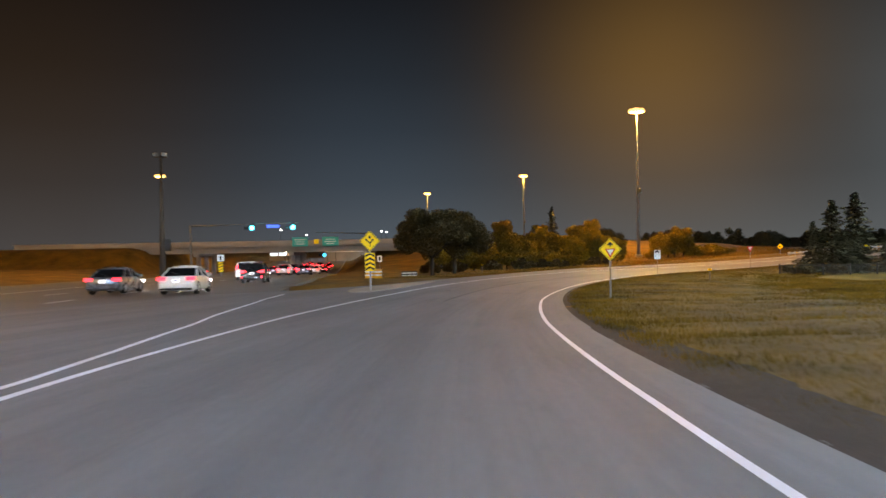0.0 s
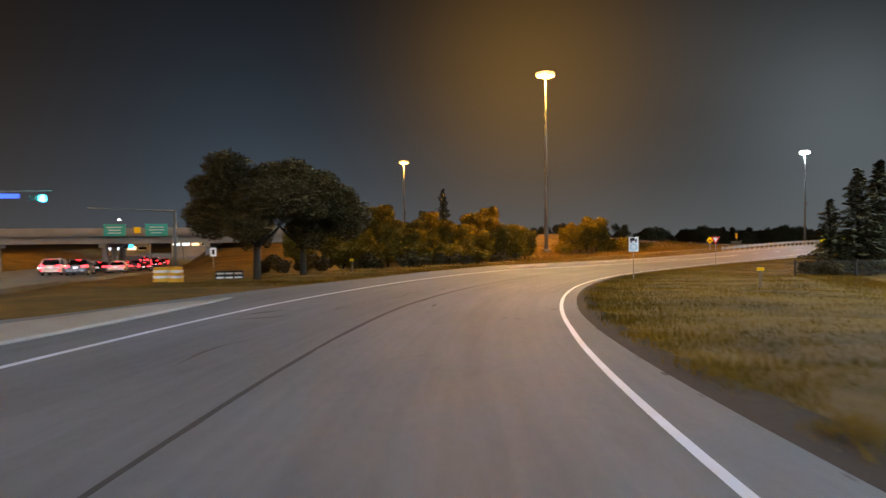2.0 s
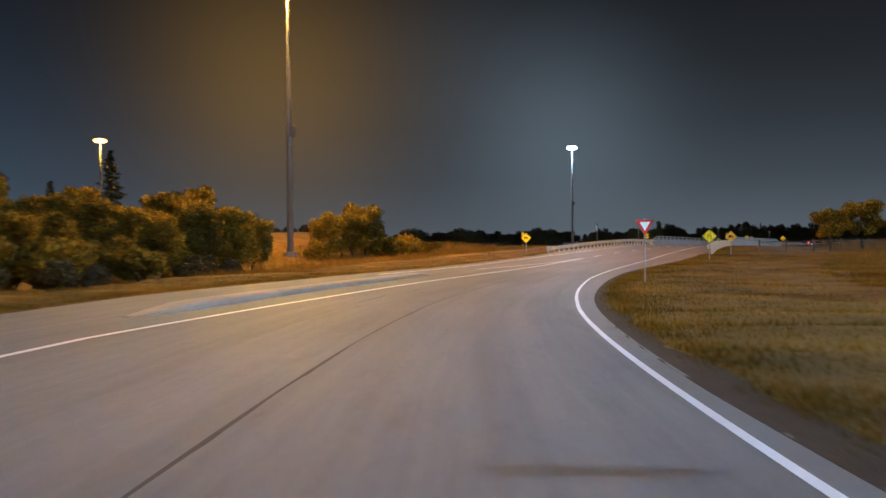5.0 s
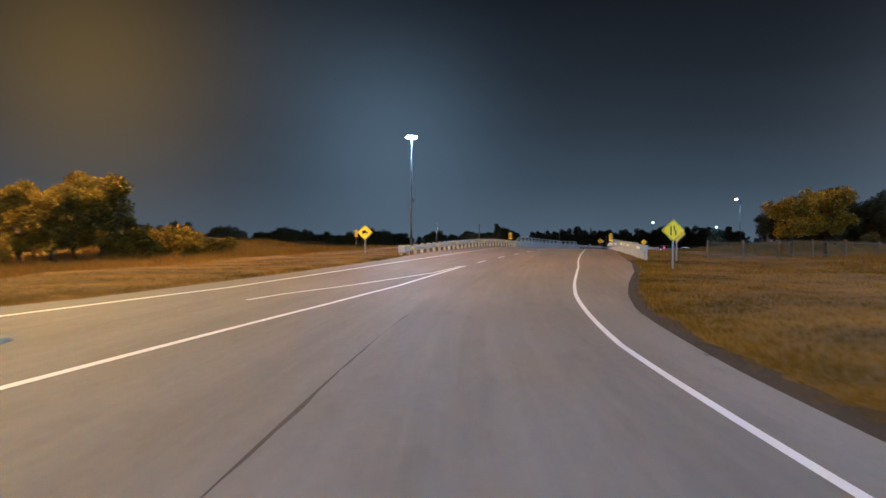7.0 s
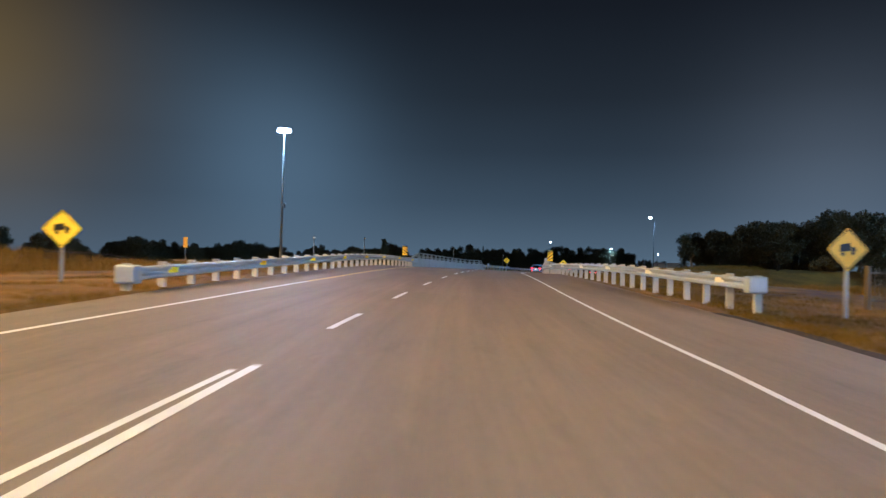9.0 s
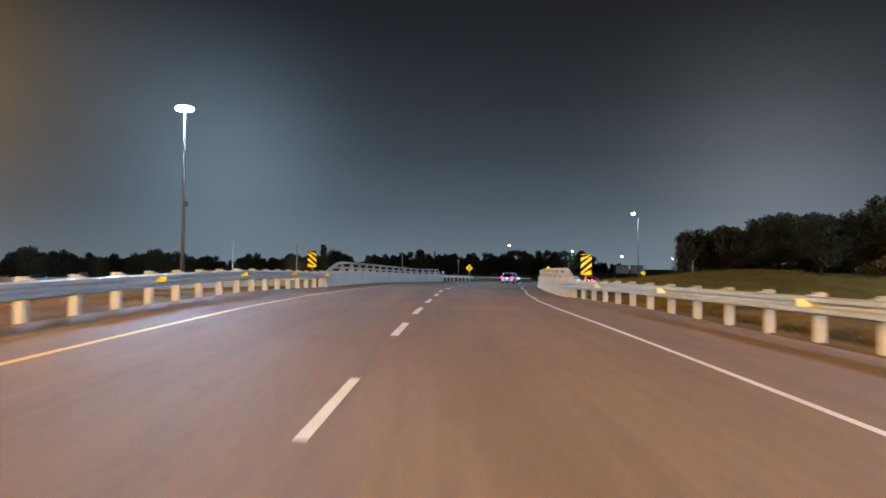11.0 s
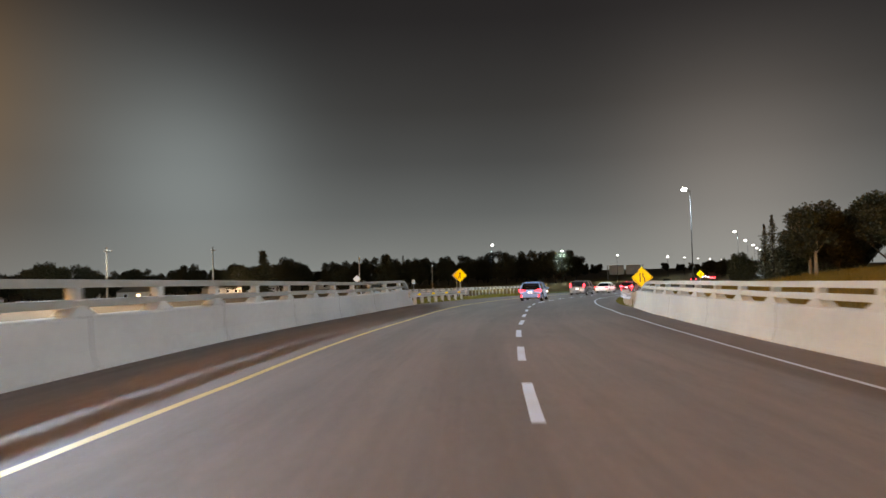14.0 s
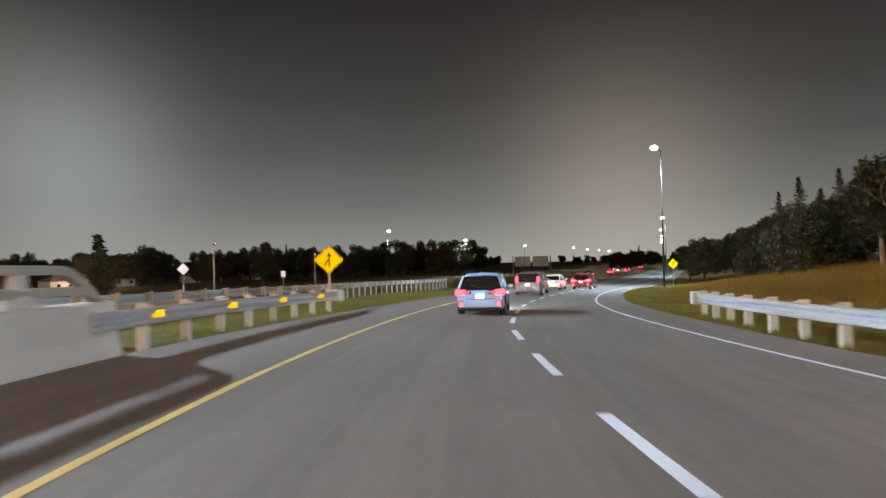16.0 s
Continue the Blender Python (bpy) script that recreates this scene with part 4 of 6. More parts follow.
for s in (219, 236):
    root = thing("bridge_pier", Matrix.Translation(road(s, 0.8, -1.5)), "round weathered concrete bridge pier on the cutting's floor", "pier", "bridge piers")
    for dx in (-4.5, 0, 4.5):
        bm = bmesh.new()
        tube(bm, (dx, 0, 0.1), (dx, 0, -6.5), 0.5, 0.5, 16)
        ob = part("column", bm, "concrete_dark", root, smooth=True)
        ob.rotation_euler.z = radians(heading(s))

# the freeway overpass ahead, across the arterial road
def overpass():
    root = thing("overpass_bridge", pose(0, 0, 0), "long weathered concrete freeway overpass above the arterial road", "bridge")
    x0, x1, y0, y1 = -76, 12, 152, 166
    bm = bmesh.new()
    box(bm, ((x0 + x1) / 2, (y0 + y1) / 2, 1.15), (x1 - x0, y1 - y0, 0.35))
    part("deck", bm, "concrete_dark", root)
    for y in (y0 - 0.1, y1 + 0.1):
        bm = bmesh.new()
        box(bm, ((x0 + x1) / 2, y, 1.75), (x1 - x0 + 30, 0.35, 1.0), bevel=0.04)
        part("parapet", bm, "concrete_dark", root)
    for k in range(5):
        bm = bmesh.new()
        box(bm, ((x0 + x1) / 2, y0 + 1.5 + k * 2.8, 0.35), (x1 - x0 - 10, 0.6, 1.2), bevel=0.03)
        part("girder", bm, "concrete_dark", root)
    for x in (-53, -33, -17, 0):
        bm = bmesh.new()
        box(bm, (x, (y0 + y1) / 2, -0.55), (1.2, 13, 0.7), bevel=0.05)
        part("pier_cap", bm, "concrete_dark", root)
        for y in (154, 159, 164):
            bm = bmesh.new()
            tube(bm, (x, y, -5.6), (x, y, -0.9), 0.5, 0.5, 14)
            part("column", bm, "concrete_dark", root, smooth=True)
    for x in (x0 + 3, x1 - 4):
        bm = bmesh.new()
        box(bm, (x, (y0 + y1) / 2, -1.6), (6, 14.4, 5.2), bevel=0.05)
        part("abutment", bm, "concrete", root)


overpass()


# ---------- lights on poles ----------
def lamp_light(name, place, color, power, size=0.6, cone=0):
    ld = bpy.data.lights.new(name, "SPOT" if cone else "POINT")
    if cone:
        ld.spot_size, ld.spot_blend = radians(cone), 0.5
    ld.energy, ld.color, ld.shadow_soft_size = power, color, size
    ob = new(name, ld)
    ob.location = place
    return ob


def high_mast(x, y, top, color, power, label, glow):
    g = gz(x, y)
    root = thing("high_mast_light", pose(x, y, g), label, "light mast", "high mast lights")
    h = top - g
    bm = bmesh.new()
    tube(bm, (0, 0, 0), (0, 0, h * 0.5), 0.36, 0.26, 14, False)
    tube(bm, (0, 0, h * 0.5), (0, 0, h + 0.4), 0.26, 0.14, 14, False)
    part("mast", bm, "pole", root, smooth=True)
    bm = bmesh.new()
    box(bm, (0, 0, 0.25), (1.2, 1.2, 0.6), None, 0.05)
    part("footing", bm, "concrete_dark", root)
    bm = bmesh.new()
    box(bm, (0.32, -0.1, 13.0), (0.5, 0.7, 1.0), None, 0.04)
    part("service_box", bm, "pole", root)
    bm = bmesh.new()
    for k in range(20):
        a0, a1 = 2 * math.pi * k / 20, 2 * math.pi * (k + 1) / 20
        tube(bm, (1.05 * math.cos(a0), 1.05 * math.sin(a0), h + 0.1), (1.05 * math.cos(a1), 1.05 * math.sin(a1), h + 0.1), 0.06, n=6)
    for k in range(4):
        a = math.pi * k / 2
        tube(bm, (0, 0, h + 0.1), (1.05 * math.cos(a), 1.05 * math.sin(a), h + 0.1), 0.05, n=6)
    part("ring", bm, "pole", root)
    for k in range(8):
        a = 2 * math.pi * k / 8
        m = pose(0, 0, h - 0.1) @ Matrix.Rotation(a, 4, "Z") @ Matrix.Translation((1.15, 0, 0))
        bm = bmesh.new()
        tube(bm, m @ Vector((0, 0, 0.3)), m @ Vector((0, 0, 0.0)), 0.16, 0.26, 10)
        lum = part("luminaire", bm, "pole", root)
        bm = bmesh.new()
        bmesh.ops.create_uvsphere(bm, u_segments=10, v_segments=6, radius=0.46, matrix=m @ Matrix.Translation((0, 0, -0.2)) @ Matrix.Diagonal((1, 1, 0.85, 1)))
        part("lens", bm, glow, lum, "glowing lens", smooth=True)
    lamp_light("mast_light", (x, y, top - 1.2), color, power, 1.2)
    return root


def street_lamp(x, y, top, arm, turn, color, power, glow="led_glow", label="tall grey street lamp with one lit white head"):
    g = gz(x, y)
    root = thing("street_lamp", pose(x, y, g, 0, 0, turn), label, "street lamp", "street lamps along the freeway")
    h = top - g
    bm = bmesh.new()
    tube(bm, (0, 0, 0), (0, 0, h), 0.1, 0.05, 10)
    part("pole", bm, "lamp_pole", root, smooth=True)
    bm = bmesh.new()
    tube(bm, (0, 0, h - 0.1), (arm, 0, h + 0.25), 0.04, 0.03, 8)
    part("arm", bm, "lamp_pole", root, smooth=True)
    bm = bmesh.new()
    box(bm, (arm + 0.3, 0, h + 0.27), (0.9, 0.4, 0.16), None, 0.05)
    head = part("head", bm, "lamp_pole", root)
    bm = bmesh.new()
    bmesh.ops.create_uvsphere(bm, u_segments=12, v_segments=8, radius=0.46, matrix=Matrix.Translation((arm + 0.3, 0, h + 0.14)) @ Matrix.Diagonal((1.2, 0.8, 0.6, 1)))
    part("lens", bm, glow, head, "glowing lens", smooth=True)
    if power:
        p = root.matrix_basis @ Vector((arm + 0.3, 0, h - 0.5))
        lamp_light("street_light", p, color, power, 0.4, 156)
    return root


sodium_label, white_label = "high mast with a ring of lit orange sodium lamps", "high mast with a ring of lit white lamps"
high_mast(37.5, 143.5, 26.8, SODIUM, 195000, sodium_label, "sodium_glow")
high_mast(28.7, 274, 25.9, SODIUM, 120000, sodium_label, "sodium_glow")
high_mast(-83.8, 212, 22.3, SODIUM, 60000, sodium_label, "sodium_glow")
high_mast(-9, 329, 23.5, SODIUM, 60000, sodium_label, "sodium_glow")
high_mast(154, 240.8, 26.7, LED, 205000, white_label, "led_glow")
# masts added out of view; they light paving, signs and walls instead of headlights
high_mast(-34, -18, 26, SODIUM, 45000, sodium_label, "sodium_glow")
high_mast(-72, 92, 26, SODIUM, 70000, sodium_label, "sodium_glow")
high_mast(-9, -36, 26, LED, 225000, white_label, "led_glow")
high_mast(52, 50, 26, LED, 150000, white_label, "led_glow")
high_mast(98, 86, 26, SODIUM, 42000, sodium_label, "sodium_glow")
high_mast(150, 118, 30, LED, 45000, white_label, "led_glow")
street_lamp(226.8, 186.4, 10.6, 1.2, 160, LED, 16000)
for x, y, z, pw in ((314, 267.5, 7.4, 28000), (387.2, 275.5, 6.7, 12000), (411.2, 260.8, 4.6, 7000), (500, 264, 4.6, 9000), (565, 271.8, 4.5, 0), (640, 281, 4.6, 9000), (700, 286, 4.5, 0), (770, 291, 4.4, 9000)):
    street_lamp(x, y, z, 0.6, 0, LED, pw)
for x, y, z, pw in ((333, 199.1, 8.6, 12000), (411.8, 209.8, 8.5, 9000), (473.6, 217.2, 8.2, 0), (540, 226, 8.2, 9000), (610, 235, 8.2, 0), (690, 244, 8.2, 9000)):
    street_lamp(x, y, z, 1.2, 160, LED, pw)
for x, y, z in ((-69.5, 300.8, 7.3), (-59.2, 303.1, 5.0), (-22.2, 260.5, 5.1), (-24.0, 262, 5.4)):
    street_lamp(x, y, z, 0.8, 90, LED, 9000)
for x, y, z in ((1422.0, 419.0, -2.9), (1424.0, 410.0, -0.2), (1426.0, 399.0, 2.5), (1427.0, 391.0, -1.6)):
    street_lamp(x, y, z, 0.6, 0, LED, 0)
# the low lamps of the parking lots past the overpass
for x, y, z in ((-50, 262, -0.6), (-45, 270, -1.2), (-40, 258, -0.2), (-33, 275, -0.9), (-29, 268, -1.4), (-25, 278, -0.4), (-60, 272, -0.8), (-54, 240, -1.6)):
    street_lamp(x, y, z, 0.6, 90, LED, 0, label="low parking-lot lamp with one lit white head")


# ---------- road signs ----------
def rounded(pts, r, n=3):
    out = []
    k = len(pts)
    for i in range(k):
        p, a, b = Vector(pts[i]), Vector(pts[i - 1]), Vector(pts[(i + 1) % k])
        u, v = (a - p).normalized() * r, (b - p).normalized() * r
        for j in range(n + 1):
            t = j / n
            out.append(tuple((p + u) * (1 - t) ** 2 + p * 2 * t * (1 - t) + (p + v) * t * t))
    return out


def diamond(c, half):
    return [(0, c - half), (half, c), (0, c + half), (-half, c)]


def shift(pts, dx, dz):
    return [(x + dx, z + dz) for x, z in pts]


def disc(cx, cz, r, n=20):
    return [(cx + r * math.cos(2 * math.pi * k / n), cz + r * math.sin(2 * math.pi * k / n)) for k in range(n)]


def sign_root(name, x, y, yaw, label, category="road sign", base=None, group=""):
    z = gz(x, y) if base is None else base
    return thing(name, pose(x, y, z, 0, 0, yaw), label, category, group)


def sign_post(root, h, size=0.09, mat="post_steel", y=0.06):
    bm = bmesh.new()
    box(bm, (0, y, h / 2 - 0.25), (size, size, h + 0.5), None, 0.01)
    part("post", bm, mat, root)


def panel(root, outline, inner, mat="sign_yellow", edge="sign_black"):
    bm = bmesh.new()
    slab(bm, outline, 0.0, 0.012)
    p = part("panel", bm, mat, root)
    if inner:
        bm = bmesh.new()
        bezel(bm, inner[0], inner[1], -0.004, 0.004)
        part("border", bm, edge, p, "thin dark border")
    return p


def symbol(p, outlines, mat="sign_black", y=-0.005, name="symbol"):
    for o in outlines:
        bm = bmesh.new()
        slab(bm, o, y, 0.004)
        part(name, bm, mat, p)


def diamond_sign(x, y, yaw, h, half, symbols, label, mat="sign_yellow", base=None, lean=0.0, post="post_steel", size=0.09):
    """h: height of the plate's middle over the ground."""
    root = sign_root("warning_sign", x, y, yaw, label, base=base, group="yellow warning signs")
    sign_post(root, h + half * 0.6, size, post)
    o = rounded(diamond(h, half), half * 0.1)
    i0, i1 = rounded(diamond(h, half * 0.93), half * 0.1), rounded(diamond(h, half * 0.88), half * 0.1)
    p = panel(root, o, (i0, i1), mat)
    symbol(p, [shift([(a * half, b * half) for a, b in s], 0, h) for s in symbols])
    return root, p


ARROW_UP = [(-0.07, 0.05), (-0.07, 0.18), (-0.3, 0.17), (-0.16, 0.34), (0.0, 0.45), (0.16, 0.34), (0.3, 0.17), (0.07, 0.18), (0.07, 0.05)]
FORK = [[(-0.1, 0.25), (0.1, 0.25), (0.1, 0.5), (-0.1, 0.5)],
        [(-0.05, -0.5), (0.06, -0.5), (0.02, -0.3), (-0.1, -0.12), (-0.3, 0.06), (-0.36, 0.0), (-0.4, 0.24), (-0.2, 0.2), (-0.26, 0.13), (-0.05, -0.04), (0.08, -0.22)],
        [(0.05, -0.3), (0.12, -0.16), (0.3, 0.02), (0.36, -0.05), (0.4, 0.2), (0.16, 0.16), (0.23, 0.1), (0.06, -0.06), (0.0, -0.16)]]
NARROW = [[(-0.24, -0.42), (-0.15, -0.42), (-0.15, 0.42), (-0.24, 0.42)],
          [(0.26, -0.42), (0.17, -0.42), (0.17, -0.12), (0.02, 0.1), (0.02, 0.42), (0.11, 0.42), (0.11, 0.13), (0.26, -0.09)]]
MERGE = [[(-0.02, -0.5), (0.07, -0.5), (0.07, 0.24), (0.19, 0.2), (0.025, 0.52), (-0.14, 0.2), (-0.02, 0.24)],
         [(-0.02, 0.06), (-0.02, -0.06), (-0.1, -0.14), (-0.2, -0.3), (-0.22, -0.44), (-0.31, -0.44), (-0.28, -0.27), (-0.17, -0.08)]]
TRUCK = [[(-0.4, -0.12), (-0.36, 0.22), (0.1, 0.3), (0.14, -0.06)], [(0.16, -0.05), (0.16, 0.14), (0.32, 0.12), (0.4, -0.02), (0.4, -0.08)],
         disc(-0.24, -0.2, 0.09, 12), disc(0.24, -0.16, 0.09, 12)]
CURVE = [[(-0.12, -0.5), (0.0, -0.5), (0.0, -0.1), (0.18, 0.12), (0.28, 0.04), (0.3, 0.4), (-0.04, 0.3), (0.08, 0.2), (-0.12, -0.04)]]

# forked-lane sign above a chevron board, on the concrete island
root, p = diamond_sign(-3.96, 36.7, -3, 2.27, 0.53, FORK, "yellow diamond sign with a forking arrow above a chevron board", base=float(road(37, -7.3, 0.3).z), size=0.09)
bm = bmesh.new()
slab(bm, rounded([(-0.26, 0.75), (0.26, 0.75), (0.26, 1.68), (-0.26, 1.68)], 0.03), -0.002, 0.012)
board = part("chevron_board", bm, "sign_yellow", root, "yellow board with black chevrons")
for k in range(4):
    z = 0.78 + k * 0.225
    symbol(board, [[(-0.24, z), (0, z + 0.12), (0.24, z), (0.24, z + 0.1), (0, z + 0.22), (-0.24, z + 0.1)]], y=-0.008, name="chevron")

# yield ahead
root, p = diamond_sign(7.47, 33.6, -6, 2.42, 0.53, [shift(ARROW_UP, 0, 0.2)], "yellow diamond yield-ahead sign on a square steel post", base=-1.42, size=0.08)
tri = lambda r, c: [(-r, c + r * 0.62), (r, c + r * 0.62), (0, c - r * 1.12)]
symbol(p, [rounded(tri(0.25, 2.3), 0.03)], "sign_red", -0.005)
symbol(p, [rounded(tri(0.16, 2.31), 0.02)], "sign_white", -0.009)

# yield sign
root = sign_root("yield_sign", 39.2, 94.7, -34, "red and white triangular yield sign on a thin post", base=-2.72)
sign_post(root, 2.95, 0.07)
p = panel(root, rounded(tri(0.43, 2.62), 0.05), None, "sign_red")
symbol(p, [rounded(tri(0.24, 2.64), 0.03)], "sign_white", -0.005)

# truck route sign
root = sign_root("truck_sign", 20.6, 71.8, -16, "white sign with a black truck above a ring", base=float(road(75, 3.6).z) - 0.1)
sign_post(root, 2.6, 0.06)
p = panel(root, rounded([(-0.3, 1.72), (0.3, 1.72), (0.3, 2.62), (-0.3, 2.62)], 0.04), None, "sign_white")
symbol(p, [shift([(a * 0.55, b * 0.55) for a, b in s], 0, 2.42) for s in TRUCK])
bm = bmesh.new()
bezel(bm, disc(0, 2.0, 0.2), disc(0, 2.0, 0.17), -0.005, 0.004)
part("ring", bm, "sign_green", p, "thin green ring")

diamond_sign(64.7, 113.0, -44, 1.87, 0.6, NARROW, "yellow diamond narrowing-road sign in the verge", base=-2.45, size=0.09)
diamond_sign(72.75, 117.4, -46, 1.65, 0.56, TRUCK, "faded yellow diamond tipping-truck sign in the verge", "sign_orange", base=-2.3, size=0.09)
diamond_sign(61.6, 135.4, -44, 1.8, 0.56, TRUCK, "yellow diamond tipping-truck sign beside the field", "sign_yellow", base=-2.35)
diamond_sign(156.66, 172.5, -58, 1.62, 0.62, NARROW, "yellow diamond narrowing-road sign behind the bridge wall", base=-2.75, size=0.09)
diamond_sign(170.9, 193.0, -60, 2.25, 0.62, MERGE, "yellow diamond merging-traffic sign on a steel post", base=-3.1, size=0.09)
diamond_sign(227.5, 185.5, -72, -1.78 - gz(227.5, 185.5), 0.6, CURVE, "yellow diamond curve sign beside the lamp pole")


def back_sign(x, y, yaw, h, half, label):
    root = sign_root("sign_seen_from_behind", x, y, yaw, label, group="signs turned away")
    sign_post(root, h + half * 0.5, 0.08)
    bm = bmesh.new()
    slab(bm, rounded(diamond(h, half) if half > 0 else [(-0.3, h - 0.4), (0.3, h - 0.4), (0.3, h + 0.4), (-0.3, h + 0.4)], 0.05), 0.0, 0.012)
    part("panel", bm, "sign_back", root)


back_sign(181, 199.5, -60, 2.3, 0.5, "grey back of a diamond sign past the bridge")
back_sign(196, 225, -60, 2.9, 0.55, "grey back of a diamond sign by the freeway")
back_sign(227.3, 237, -60, 2.6, -1, "pale back of a rectangular sign by the freeway")


def object_marker(x, y, yaw, base, sgn, label):
    root = sign_root("object_marker", x, y, yaw, label, base=base, group="striped bridge markers")
    sign_post(root, 1.75, 0.07)
    w0, w1, z0, z1 = -0.24, 0.24, 1.0, 1.9
    p = panel(root, rounded([(w0, z0), (w1, z0), (w1, z1), (w0, z1)], 0.03), None)
    for k in range(4):
        z = z0 - 0.18 + k * 0.3
        band = [(w0, z), (w1, z + 0.4 * 1), (w1, z + 0.56), (w0, z + 0.16)]
        if sgn < 0:
            band = [(-a, b) for a, b in band]
        band = [(a, min(max(b, z0 + 0.01), z1 - 0.01)) for a, b in band]
        if max(b for _, b in band) - min(b for _, b in band) > 0.05:
            symbol(p, [band], "sign_black", name="stripe")


object_marker(105.3, 161.2, -52, -1.75, -1, "tall yellow marker with black slanted stripes at the rail's end")
object_marker(106.4, 145.6, -52, -2.0, 1, "tall yellow marker with black slanted stripes at the bridge wall")


def delineator(x, y, mat="sign_yellow", h=1.0):
    root = thing("delineator_post", pose(x, y, gz(x, y), 0, 0, heading(float(along(np.array([x]), np.array([y]))[0][0]))), "low wooden post with a small reflector plate in the grass", "roadside post", "reflector posts")
    bm = bmesh.new()
    box(bm, (0, 0.05, h * 0.5 - 0.15), (0.12, 0.09, h + 0.3), None, 0.012)
    part("post", bm, "wood", root)
    bm = bmesh.new()
    box(bm, (0, -0.005, h - 0.12), (0.3, 0.015, 0.16), None, 0.004)
    part("reflector", bm, mat, root)


for x, y in ((21.5, 60.0), (3.5, 76.0), (5.1, 118.0)):
    delineator(x, y)
delineator(20.4, 114.0, "sign_white", 1.1)
delineator(12.5, 104, "sign_white", 0.9)


# ---------- trees ----------
def leaf_cloud(bm, rnd, blobs, count, size, flat=1.0):
    total = sum(b[3] ** 2 for b in blobs)
    for bx, by, bz, br in blobs:
        for _ in range(int(count * br * br / total)):
            v = Vector((rnd.gauss(0, 1), rnd.gauss(0, 1), rnd.gauss(0, 1))).normalized()
            r = br * (0.25 + 0.9 * rnd.random() ** 0.55) * (1 + 0.3 * noise.noise(v * 2.3 + Vector((bx, by, bz))))
            c = Vector((bx, by, bz)) + Vector((v.x * r, v.y * r, v.z * r * 0.85))
            a = Vector((rnd.gauss(0, 1), rnd.gauss(0, 1), rnd.gauss(0, 0.6))).normalized()
            b = a.cross(Vector((rnd.gauss(0, 1), rnd.gauss(0, 1), rnd.gauss(0, 1)))).normalized()
            s = size * (0.6 + 0.8 * rnd.random())
            a, b = a * s, b * s * 0.62
            q = [bm.verts.new(c + k) for k in (-a, -b * 0.9 + a * 0.1, a, b)]
            bm.faces.new(q)


def limb(bm, rnd, p, way, length, r, depth, tips):
    q = p + way * length
    mid = p.lerp(q, 0.5) + Vector((rnd.uniform(-1, 1), rnd.uniform(-1, 1), 0.2)) * length * 0.08
    tube(bm, p, mid, r, r * 0.8, 7, False)
    tube(bm, mid, q, r * 0.8, r * 0.55, 7, False)
    if depth == 0:
        tips.append(q)
        return
    for k in range(3 if depth > 1 else 2):
        w = (way + Vector((rnd.uniform(-1, 1), rnd.uniform(-1, 1), rnd.uniform(-0.1, 0.6))) * 0.75).normalized()
        limb(bm, rnd, q, w, length * rnd.uniform(0.6, 0.8), r * 0.5, depth - 1, tips)


def broad_tree(seed, h, spread, leaf, label, count=3200, name="tree", low=0.3, size=0.2, bark="bark"):
    rnd = random.Random(seed)
    root = thing(name, pose(0, 0, 0), label, "tree")
    bm, tips = bmesh.new(), []
    th = h * low
    tube(bm, (0, 0, -0.5), (0, 0, 0.2), h * 0.034, h * 0.026, 9, False)
    top = Vector((rnd.uniform(-0.2, 0.2), rnd.uniform(-0.2, 0.2), th))
    tube(bm, (0, 0, 0.2), top, h * 0.026, h * 0.021, 9, False)
    for k in range(4):
        a = k * 1.57 + rnd.uniform(-0.5, 0.5)
        w = Vector((math.cos(a) * 0.8 * spread / h * 2, math.sin(a) * 0.8 * spread / h * 2, rnd.uniform(0.7, 1.3))).normalized()
        limb(bm, rnd, top, w, h * 0.24, h * 0.013, 2, tips)
    part("trunk", bm, bark, root, smooth=True)
    blobs = []
    for k in range(26):
        a, rr = rnd.uniform(0, 6.28), spread * math.sqrt(rnd.random()) * 0.8
        z = th * 0.9 + (h - th) * rnd.uniform(0.15, 0.86)
        sq = 1 - 0.45 * abs((z - th) / (h - th) - 0.4)
        blobs.append((math.cos(a) * rr * sq, math.sin(a) * rr * sq, z, h * rnd.uniform(0.08, 0.15)))
    for t in rnd.sample(tips, min(8, len(tips))):
        blobs.append((t.x * 0.9, t.y * 0.9, min(t.z, h * 0.92), h * 0.1))
    bm = bmesh.new()
    leaf_cloud(bm, rnd, blobs, count, size)
    part("crown", bm, leaf, root)
    return root


